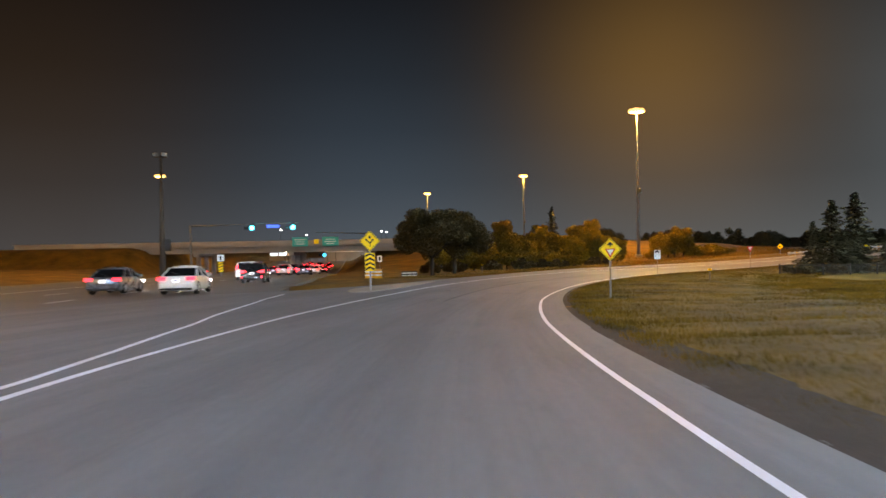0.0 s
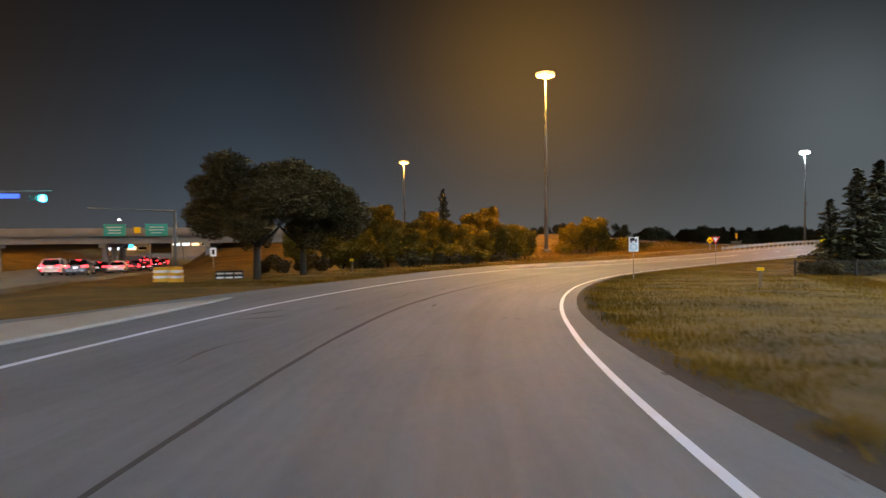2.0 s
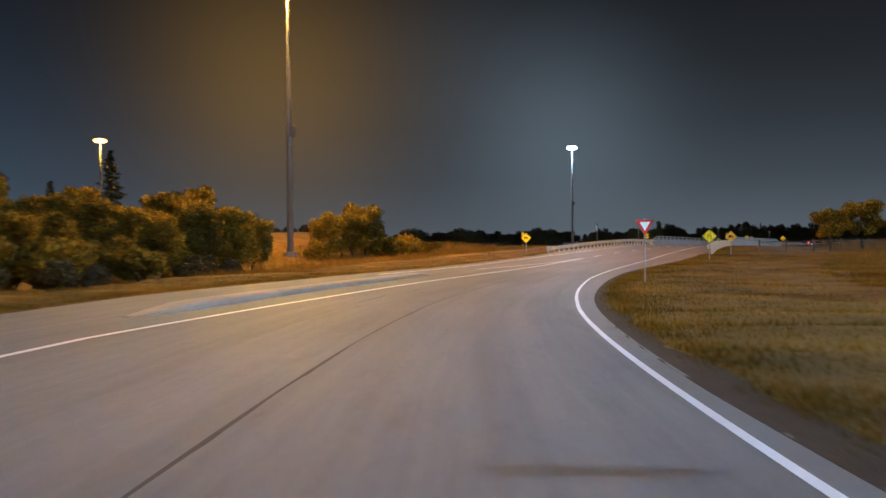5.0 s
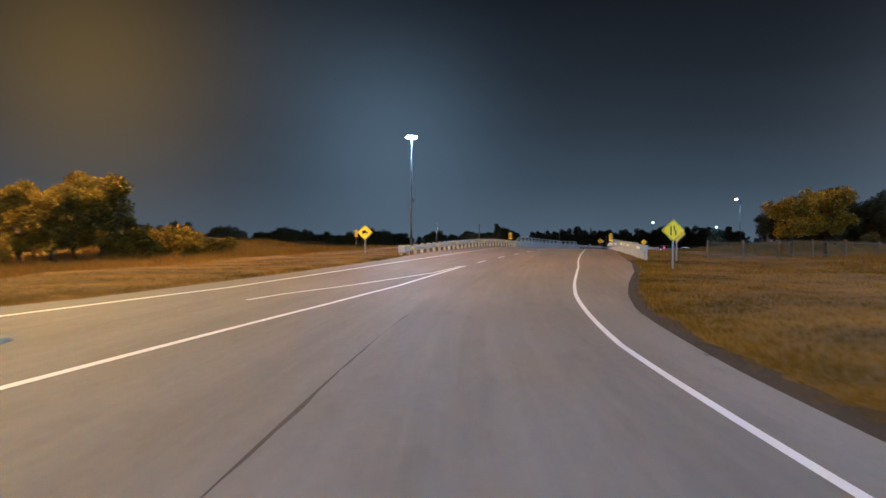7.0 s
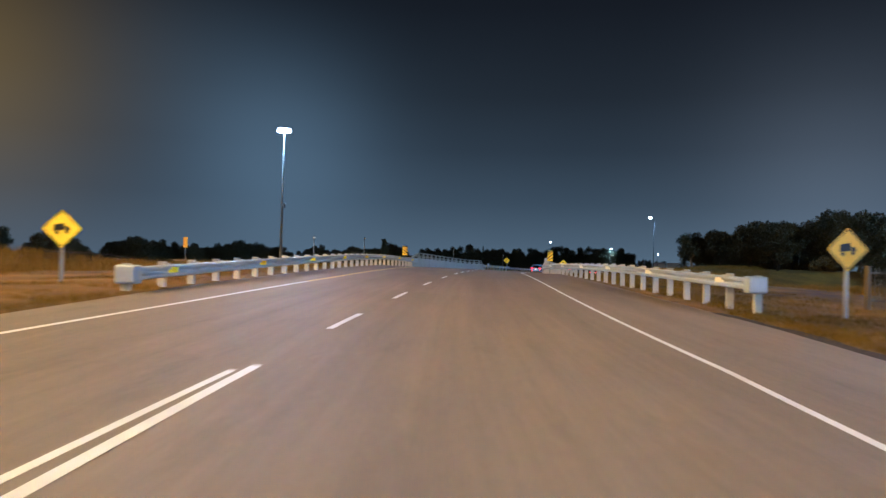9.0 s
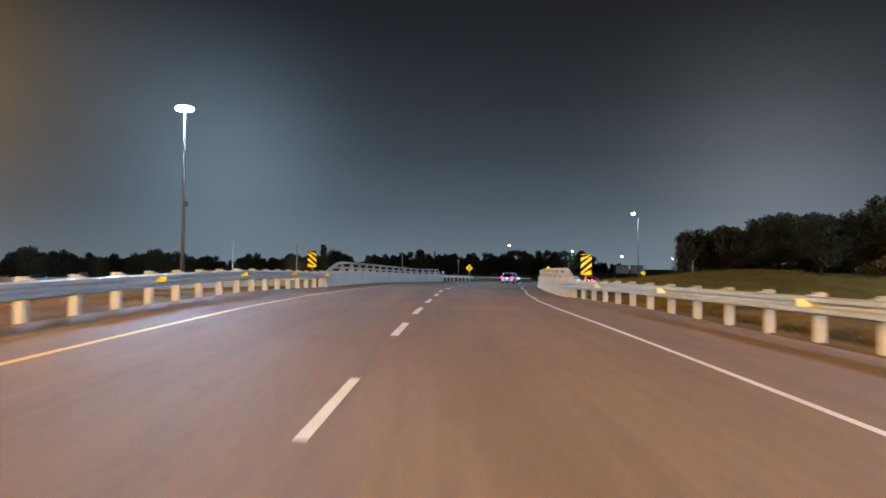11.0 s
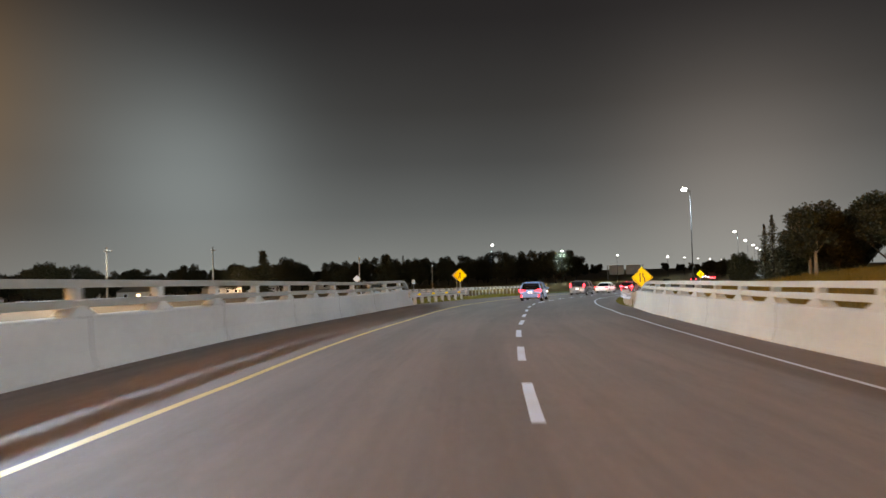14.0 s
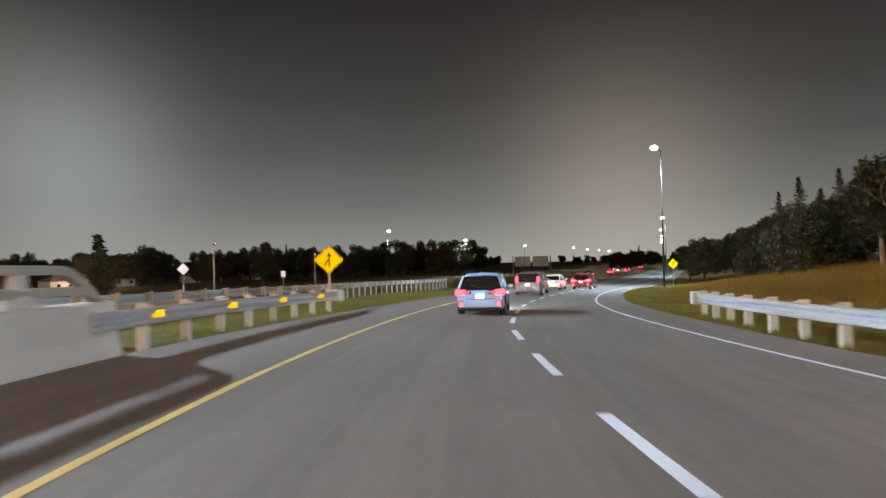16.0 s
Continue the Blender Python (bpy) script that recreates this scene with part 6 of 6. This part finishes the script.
            lo.matrix_basis = root.matrix_basis @ Matrix.Translation((sx * hw * 0.74, L / 2 + 0.05, belt - 0.3)) @ pose(0, 0, 0, 84, 0, 0)
    return root


def road_car(s, d, kind, paint, label, lit="tail", heads=False):
    p = road(s, d, 0.012)
    return car(p.x, p.y, p.z, heading(s), kind, paint, label, lit, heads)


road_car(271.5, -0.33, "suv", "car_blue", "pale blue compact SUV with lit tail lamps on the ramp", "tail", True)
road_car(298, -0.6, "van", "car_grey", "dark grey minivan with lit tail lamps on the ramp")
road_car(313, -1.3, "sedan", "car_white", "white saloon car far ahead on the ramp")
road_car(318.5, 0.7, "suv", "car_red", "dark red SUV with bright brake lamps on the ramp", "brake")


def art_car(y, w, kind, paint, label, lit="tail", heads=False, back=False):
    p = art(y, w)
    return car(p.x, p.y, float(art_z(y)) + 0.0, 7.2 + (180 if back else 0), kind, paint, label, lit, heads, slope=-1.6 if not back else 1.6)


art_car(38.5, 4.3, "sedan", "car_white", "white saloon car waiting on the arterial road", "tail", True)
art_car(41, 8.6, "sedan", "car_grey", "dark grey saloon car waiting on the arterial road", "tail", True)
art_car(58, 3.4, "suv", "car_black", "black SUV driving towards the overpass", "tail", True)
art_car(70, 5.6, "van", "car_white", "white van driving towards the overpass", "tail", True)
for y, w, kd, pt in ((98, 2.4, "sedan", "car_grey"), (112, 5.2, "suv", "car_black"), (121, 2.4, "sedan", "car_white"), (133, 9, "suv", "car_red"), (140, 5.4, "sedan", "car_grey"), (150, 2.4, "sedan", "car_black"), (165, 5.4, "suv", "car_grey"), (178, 9.0, "sedan", "car_white"), (104, 5.6, "suv", "car_white"), (118, 8.6, "sedan", "car_grey"), (128, 5.4, "sedan", "car_black"), (144, 8.8, "suv", "car_white"), (156, 5.6, "sedan", "car_grey"), (172, 2.6, "sedan", "car_black"), (200, 5.4, "suv", "car_grey"), (212, 8.8, "sedan", "car_red"), (190, 2.6, "suv", "car_red")):
    art_car(y, w, kd, pt, "car in the queue with lit red lamps under the overpass", "brake")
for y, w in ((108, 18.5), (126, 22), (160, 18.5), (185, 22)):
    art_car(y, w, "sedan", "car_grey", "oncoming car with lit headlamps on the arterial road", "tail", True, True)


def crash_barrel(x, y, turn):
    root = thing("crash_barrel", pose(x, y, gz(x, y), 0, 0, turn), "yellow crash barrel with white reflective bands in the dirt", "traffic barrel", "crash barrels")
    bm = bmesh.new()
    for z0, z1, r0, r1 in ((-0.05, 0.12, 0.48, 0.46), (0.12, 0.9, 0.44, 0.4), (0.9, 0.96, 0.43, 0.41)):
        tube(bm, (0, 0, z0), (0, 0, z1), r0, r1, 16)
    part("barrel", bm, "sign_orange", root, "yellow plastic drum")
    for z in (0.34, 0.7):
        bm = bmesh.new()
        tube(bm, (0, 0, z - 0.08), (0, 0, z + 0.08), 0.452, 0.445, 16, False)
        part("band", bm, "sign_white", root, "white reflective band")


for x, y in ((-7.6, 78.2), (-8.6, 78.6), (-8.1, 79.5)):
    crash_barrel(x, y, 10)
root = thing("road_barrier", pose(-4.2, 77.5, gz(-4.2, 77.5), 0, 0, 4), "low dark barrier with two white reflective bands", "road barrier")
bm = bmesh.new()
box(bm, (0, 0, 0.3), (1.7, 0.35, 0.66), None, 0.06)
part("body", bm, "trim", root)
for z in (0.2, 0.46):
    for k in (-0.55, 0.0, 0.55):
        bm = bmesh.new()
        box(bm, (k, -0.178, z), (0.46, 0.012, 0.11), None, 0.003)
        part("band", bm, "sign_white", root, "white reflective band")
for x, y, kd, pt, lb, lt in ((370.4, 220.4, "sedan", "car_red", "far car with lit red tail lamps on the freeway", "brake"), (400.9, 220.6, "suv", "car_grey", "far car with lit red tail lamps on the freeway", "brake"), (470.8, 226.9, "suv", "car_black", "far car with lit red tail lamps on the freeway", "brake")):
    car(x, y, gz(x, y) + 0.06, -80, kd, pt, lb, lt)
car(468.8, 238.7, gz(468.8, 238.7) + 0.06, 100, "suv", "car_black", "oncoming car with bright headlamps on the freeway", "tail", True)
car(462.0, 236.0, gz(462.0, 236.0) + 0.06, 100, "sedan", "car_grey", "oncoming car with bright headlamps on the freeway", "tail", True)
p = road(420, -14)
car(p.x, p.y, gz(p.x, p.y) + 0.06, heading(420) + 180, "suv", "car_black", "oncoming car with bright headlamps on the freeway", "tail", True)


# ---------- traffic signals and overhead signs ----------
def signal(x, y, top, label, lit="green_glow", color=(0.02, 0.8, 1.0), power=260):
    root = thing("traffic_signal", pose(x, y, top - 0.6, 0, 0, 7), label, "traffic light", "traffic lights")
    bm = bmesh.new()
    box(bm, (0, 0, 0), (1.15, 0.26, 0.42), None, 0.04)
    hs = part("housing", bm, "trim", root, "dark signal housing")
    for k, mt in ((-0.36, lit if lit == "red_glow" else "trim"), (0.0, "trim"), (0.36, lit if lit == "green_glow" else "trim")):
        bm = bmesh.new()
        tube(bm, (k, -0.14, 0), (k, -0.2, 0), 0.15 if mt == "trim" else 0.27, n=16)
        part("lens", bm, mt, hs, "unlit lens" if mt == "trim" else "glowing lens")
        bm = bmesh.new()
        tube(bm, (k, -0.13, 0.06), (k, -0.3, 0.07), 0.17, 0.16, 12, False)
        part("visor", bm, "trim", hs)
    if power:
        lamp_light("signal_light", root.matrix_basis @ Vector((0.36, -0.5, 0)), color, power, 0.15)
    return root


for x, y, z in ((-23.8, 87.0, 4.1), (-18.9, 87.0, 4.1)):
    signal(x, y, z, "hanging traffic light that shows green")
for x, y, z in ((-44.5, 222, 1.2), (-38.5, 222, 1.2), (-33, 222, 1.0)):
    signal(x, y, z, "far hanging traffic light that shows red", "red_glow", power=0)
signal(-20.5, 118, 0.2, "low traffic light that shows green", power=0)


def shop(x, y, w, d, h, label):
    root = thing("shop_building", pose(x, y, gz(x, y), 0, 0, 5), label, "building")
    bm = bmesh.new()
    box(bm, (0, 0, h / 2 - 0.5), (w, d, h + 1), None, 0.05)
    part("wall", bm, "concrete_dark", root)
    bm = bmesh.new()
    box(bm, (0, 0, h + 0.15), (w + 0.6, d + 0.6, 0.35), None, 0.05)
    part("roof", bm, "roof", root)
    n = int(w / 3)
    for k in range(n):
        xx = -w / 2 + (k + 0.5) * w / n
        bm = bmesh.new()
        box(bm, (xx, -d / 2 - 0.02, h * 0.62), (w / n - 0.5, 0.1, h * 0.3), None, 0.02)
        fr = part("window", bm, "sign_white", root, "white window frame")
        bm = bmesh.new()
        box(bm, (xx, -d / 2 - 0.07, h * 0.62), (w / n - 0.9, 0.06, h * 0.22))
        part("pane", bm, ("shop_glow", "shop_glow", "win_glow", "glass")[k % 4], fr, "shop window")


shop(-36, 285, 24, 9, 5.2, "low shop building with a row of lit windows")
shop(-66, 300, 14, 9, 4.6, "low shop building with a row of lit windows")
shop(-8, 268, 26, 9, 4.4, "low shop building with a row of lit windows")
for x, y, hh, arm, sg in ((-31.0, 87.4, 6.6, 13.0, 1), (-10.0, 90.6, 5.5, 6.4, -1)):
    root = thing("signal_gantry", pose(x, y, gz(x, y), 0, 0, 7 if sg < 0 else 0), "steel mast arm for the traffic lights", "traffic light pole", "signal mast arms")
    bm = bmesh.new()
    tube(bm, (0, 0, -0.3), (0, 0, hh), 0.16, 0.12, 12)
    part("pole", bm, "pole", root, smooth=True)
    bm = bmesh.new()
    tube(bm, (0, 0, hh - 0.15), (sg * arm, 0, hh + 0.1), 0.09, 0.05, 10)
    part("mast_arm", bm, "pole", root, smooth=True)
    if sg > 0:
        bm = bmesh.new()
        box(bm, (10.0, -0.1, hh - 0.3), (1.5, 0.06, 0.34), None, 0.02)
        part("street_name_sign", bm, "blue_glow", root, "lit blue street-name board")
root = thing("signal_post", pose(-25.6, 65, gz(-25.6, 65)), "tall grey pole with a control box and two unlit floodlights", "traffic light pole")
bm = bmesh.new()
tube(bm, (0, 0, -0.3), (0, 0, 4.6), 0.27, 0.24, 12, False)
tube(bm, (0, 0, 4.6), (0, 0, 11.7), 0.2, 0.11, 12, False)
# dark wood colour dims this pole against the added masts' light
part("pole", bm, "wood_dark", root, smooth=True)
bm = bmesh.new()
tube(bm, (-0.55, 0, 11.5), (0.55, 0, 11.5), 0.05, n=8)
cross = part("cross_arm", bm, "wood_dark", root)
for dx in (-0.4, 0.35):
    bm = bmesh.new()
    box(bm, (dx, -0.1, 11.72), (0.42, 0.3, 0.28), None, 0.04)
    part("floodlight", bm, "sign_back", cross, "unlit grey floodlight")
bm = bmesh.new()
box(bm, (0.5, 0, 3.6), (0.45, 0.4, 1.1), None, 0.05)
part("signal_head", bm, "trim", root)

# boards hung on the overpass's parapet
def hung_board(x, w, h, mat, label, bars):
    root = thing("direction_sign", pose(x, 151.2, 1.9, 0, 0, 0), label, "road sign", "boards on the overpass")
    bm = bmesh.new()
    box(bm, (0, 0, 0), (w, 0.08, h), None, 0.03)
    pn = part("panel", bm, mat, root)
    for zz, lw in bars:
        bm = bmesh.new()
        box(bm, (0, -0.045, zz), (w * lw, 0.01, 0.11))
        part("bar", bm, "sign_white", pn)
    for dx in (-w * 0.35, w * 0.35):
        for zz in (-0.3, 0.1):
            bm = bmesh.new()
            tube(bm, (dx, 0.03, zz), (dx, 0.6, zz), 0.05, n=8)
            part("bracket", bm, "pole", root)


hung_board(-30.8, 3.3, 1.9, "sign_green", "green direction board hung on the overpass", ((0.45, 0.7), (0.0, 0.55), (-0.45, 0.62)))
hung_board(-24.5, 3.4, 1.9, "sign_green", "green direction board hung on the overpass", ((0.45, 0.6), (0.0, 0.7), (-0.45, 0.5)))
hung_board(-27.4, 1.0, 0.9, "sign_yellow", "small yellow board between the green ones", ())

# white and yellow guide sign beside the arterial road
root = sign_root("keep_right_sign", -28.2, 89.8, 6, "small white sign above a yellow hazard board")
sign_post(root, 2.9, 0.08)
p = panel(root, rounded([(-0.45, 2.2), (0.45, 2.2), (0.45, 3.0), (-0.45, 3.0)], 0.04), None, "sign_white")
symbol(p, [[(-0.1, 2.3), (0.1, 2.3), (0.1, 2.7), (0.25, 2.65), (0, 2.92), (-0.25, 2.65), (-0.1, 2.7)]])
bm = bmesh.new()
slab(bm, [(-0.3, 0.9), (0.3, 0.9), (0.3, 2.1), (-0.3, 2.1)], -0.002, 0.012)
hb = part("hazard_board", bm, "sign_yellow", root)
for k in range(3):
    symbol(hb, [[(-0.28, 1.0 + k * 0.36), (0.28, 1.2 + k * 0.36), (0.28, 1.32 + k * 0.36), (-0.28, 1.12 + k * 0.36)]], name="stripe", y=-0.008)

# narrow yellow board on the field's crest
root = sign_root("marker_board", 95.9, 184.4, -40, "narrow yellow marker board beyond the field fence")
zc = 0.07 - gz(95.9, 184.4)
sign_post(root, zc + 0.3, 0.07)
panel(root, rounded([(-0.22, zc - 0.55), (0.22, zc - 0.55), (0.22, zc + 0.55), (-0.22, zc + 0.55)], 0.03), None, "sign_orange")

# small white sign on the far bank
root = sign_root("regulatory_sign", -11.4, 120.5, 4, "small white sign with a dark mark on the bank")
zc = -1.2 - gz(-11.4, 120.5)
sign_post(root, zc + 0.5, 0.08)
p = panel(root, rounded([(-0.38, zc - 0.52), (0.38, zc - 0.52), (0.38, zc + 0.52), (-0.38, zc + 0.52)], 0.05), None, "sign_white")
symbol(p, [[(-0.14, zc - 0.3), (0.14, zc - 0.3), (0.14, zc + 0.3), (-0.14, zc + 0.3)]])

# far overhead boards on the freeway
root = thing("sign_gantry", pose(435, 262, gz(435, 262), 0, 0, -80), "far overhead sign boards above the freeway", "sign gantry")
g0 = gz(435, 262)
for dx in (-7, 0.4):
    bm = bmesh.new()
    box(bm, (dx, 0, -1.4 - g0), (6.4, 0.2, 4.2), None, 0.05)
    part("direction_sign", bm, "concrete_dark", root, "pale board seen from behind")
for dx in (-11, 4.5):
    bm = bmesh.new()
    tube(bm, (dx, 0.3, -0.3), (dx, 0.3, 0.8 - g0), 0.2, n=10)
    part("pole", bm, "pole", root)


# ---------- houses, fence and wires ----------
def house(x, y, yaw, w, d, label, lit=False):
    g = gz(x, y)
    root = thing("house", pose(x, y, g, 0, 0, yaw), label, "house", "houses beyond the field")
    bm = bmesh.new()
    box(bm, (0, 0, 1.3), (w, d, 3.2), None, 0.03)
    part("wall", bm, "siding", root)
    bm = bmesh.new()
    h0, h1, e = 2.9, 4.9, 0.5
    pts = [(-w / 2 - e, -d / 2 - e, h0), (w / 2 + e, -d / 2 - e, h0), (w / 2 + e, d / 2 + e, h0), (-w / 2 - e, d / 2 + e, h0)]
    vs = [bm.verts.new(p) for p in pts]
    r0, r1 = bm.verts.new((-w / 2 + d * 0.35, 0, h1)), bm.verts.new((w / 2 - d * 0.35, 0, h1))
    bm.faces.new((vs[0], vs[1], r1, r0))
    bm.faces.new((vs[2], vs[3], r0, r1))
    bm.faces.new((vs[1], vs[2], r1))
    bm.faces.new((vs[3], vs[0], r0))
    bm.faces.new(vs[::-1])
    rf = part("roof", bm, "roof", root, "grey shingled hip roof")
    bm = bmesh.new()
    box(bm, (w * 0.2, d * 0.1, 5.0), (0.6, 0.6, 1.3), None, 0.03)
    part("chimney", bm, "concrete_dark", rf)
    for k in range(3):
        for sy in (-1, 1):
            bm = bmesh.new()
            xx = -w / 2 + w * (k + 0.7) / 3.4
            box(bm, (xx, sy * (d / 2 + 0.02), 1.6), (1.4, 0.08, 1.2), None, 0.02)
            wn = part("window", bm, "sign_white", root, "white window frame")
            bm = bmesh.new()
            box(bm, (xx, sy * (d / 2 + 0.05), 1.6), (1.2, 0.06, 1.0))
            part("pane", bm, "win_glow" if (lit and k == 1) else "glass", wn)
    bm = bmesh.new()
    box(bm, (w * 0.42, -d / 2 - 0.03, 1.0), (0.95, 0.08, 2.05), None, 0.01)
    part("door", bm, "wood", root)


rh = random.Random(3)
for k, (x, y) in enumerate(((205, 402), (232, 408), (258, 398), (288, 406), (316, 392), (345, 399), (376, 388), (178, 412), (150, 405), (122, 412), (405, 380))):
    house(x, y, -25 + rh.uniform(-20, 20), rh.uniform(11, 15), rh.uniform(7.5, 9), "single-storey house with a pale wall and grey hip roof", k % 3 == 0)
# bare warm light added by the houses; no fixture is built for it
lamp_light("yard_light", (318, 380, gz(318, 380) + 5.0), WARM, 3000, 0.2)


def utility_pole(x, y, h):
    root = thing("utility_pole", pose(x, y, gz(x, y), 0, 0, 30), "wooden utility pole with a cross-arm among the trees", "utility pole", "utility poles")
    bm = bmesh.new()
    tube(bm, (0, 0, -0.4), (0, 0, h), 0.17, 0.11, 10)
    part("pole", bm, "wood", root, smooth=True)
    bm = bmesh.new()
    box(bm, (0, -0.12, h - 0.6), (2.2, 0.1, 0.12), None, 0.01)
    ca = part("cross_arm", bm, "wood", root)
    for dx in (-0.9, 0.0, 0.9):
        bm = bmesh.new()
        tube(bm, (dx, -0.12, h - 0.54), (dx, -0.12, h - 0.36), 0.05, 0.03, 8)
        part("insulator", bm, "sign_white", ca)


utility_pole(208.2, 269.3, 9.6)
utility_pole(235.4, 256.3, 9.2)
utility_pole(182, 262, 8.4)
utility_pole(272, 262, 8.0)


def fence(points, h, label, mat="wood"):
    """A paling fence along straight runs."""
    a = Vector(points[0])
    root = thing("field_fence", pose(a.x, a.y, gz(a.x, a.y)), label, "fence")
    o = root.matrix_basis.translation
    bm = bmesh.new()
    box(bm, (0, -0.03, h / 2 + 0.02), (0.035, 0.02, h - 0.06), None, 0.004)
    picket = bpy.data.meshes.new("picket")
    bm.to_mesh(picket)
    bm.free()
    picket.materials.append(M[mat])
    for p, q in zip(points, points[1:]):
        p, q = Vector(p), Vector(q)
        n = max(1, int((q - p).length / 2.6))
        yaw = math.degrees(math.atan2(q.y - p.y, q.x - p.x))
        for i in range(n):
            u, v = p.lerp(q, i / n), p.lerp(q, (i + 1) / n)
            zu, zv = gz(u.x, u.y), gz(v.x, v.y)
            bm = bmesh.new()
            box(bm, (0, 0, h / 2 - 0.2), (0.12, 0.12, h + 0.5), Matrix.Translation((u.x - o.x, u.y - o.y, zu - o.z)) @ pose(0, 0, 0, 0, 0, yaw), 0.012)
            part("post", bm, mat, root)
            for zz in (0.3, h - 0.15):
                bm = bmesh.new()
                tube(bm, (u.x - o.x, u.y - o.y, zu - o.z + zz), (v.x - o.x, v.y - o.y, zv - o.z + zz), 0.035, n=6)
                part("rail", bm, mat, root)
            m = 15
            for j in range(m):
                w = u.lerp(v, (j + 0.5) / m)
                z = zu + (zv - zu) * (j + 0.5) / m
                pk = new("picket", picket)
                pk.parent = root
                pk.matrix_basis = Matrix.Translation((w.x - o.x, w.y - o.y, z - o.z)) @ pose(0, 0, 0, 0, 0, yaw)


fence([(77.1, 117.6), (86, 112.0), (97, 107)], 1.3, "weathered brown fence of thin pickets along the field", "wood_mid")
fence([(97, 182), (85, 173), (73, 164)], 0.9, "dark fence of thin pickets on the field's crest", "wood_dark")
fence([(34.5, 76.0), (38.5, 75.0), (46.5, 74.5)], 1.15, "low dark wooden fence in front of the spruces", "wood_dark")


# ---------- grass ----------
def grass_stuff(name, label, mat, count, spans, hgt, seed, even=1.6, swell=0.0):
    """Blades in tufts; each span is s0, s1, side, nearest and farthest distance from the paving's edge."""
    rnd = np.random.RandomState(seed)
    verts, faces = [], []
    area = sum((b - a) * (f - e) for a, b, _, e, f in spans)
    for a, b, side, e, f in spans:
        n = int(count * (b - a) * (f - e) / area)
        ss = rnd.uniform(a, b, n)
        off = e + (f - e) * rnd.rand(n) ** even
        dd = np.where(side > 0, pave_right(ss) + off, pave_left(ss) - off)
        x, y = np.interp(ss, LS, LX) + dd * np.interp(ss, LS, TY), np.interp(ss, LS, LY) - dd * np.interp(ss, LS, TX)
        z = ground_z(x, y) + 0.04
        for i in range(n):
            ht = hgt * (0.5 + rnd.rand()) * (min(1.0, 0.25 + (off[i] - e) / swell) if swell else 1.0)
            for _ in range(4):
                an, le = rnd.uniform(0, 6.28), rnd.uniform(0.2, 0.7) * ht
                w = 0.008 + 0.01 * rnd.rand()
                cx, cy = x[i] + rnd.uniform(-0.3, 0.3), y[i] + rnd.uniform(-0.3, 0.3)
                k = len(verts)
                ca, sa = math.cos(an), math.sin(an)
                verts += [(cx - sa * w, cy + ca * w, z[i] - 0.06), (cx + sa * w, cy - ca * w, z[i] - 0.06), (cx + ca * le, cy + sa * le, z[i] + ht)]
                faces.append((k, k + 1, k + 2))
    me = bpy.data.meshes.new(name)
    me.from_pydata(verts, [], faces)
    me.materials.append(M[mat])
    tagged(new(name, me), label, "grass", kind="stuff")


grass_stuff("verge_grass", "short uneven dry grass along the paving", "tuft", 150000, [(2, 150, 1, 0.5, 15), (0, 75, 1, 14, 34), (150, 200, 1, 0.9, 7), (56, 150, -1, 0.4, 8), (150, 205, -1, 0.9, 6)], 0.075, 4)
grass_stuff("roadside_grass", "short green grass beside the ramp past the bridge", "tuft_green", 26000, [(252, 320, 1, 0.2, 5), (256, 300, -1, 0.4, 7)], 0.1, 14)
grass_stuff("tall_grass", "tall straw-coloured grass on the bank and field", "straw", 42000, [(100, 195, 1, 12, 30), (110, 205, -1, 9, 30), (250, 330, 1, 3.0, 32)], 0.5, 9, 1.0, 7.0)
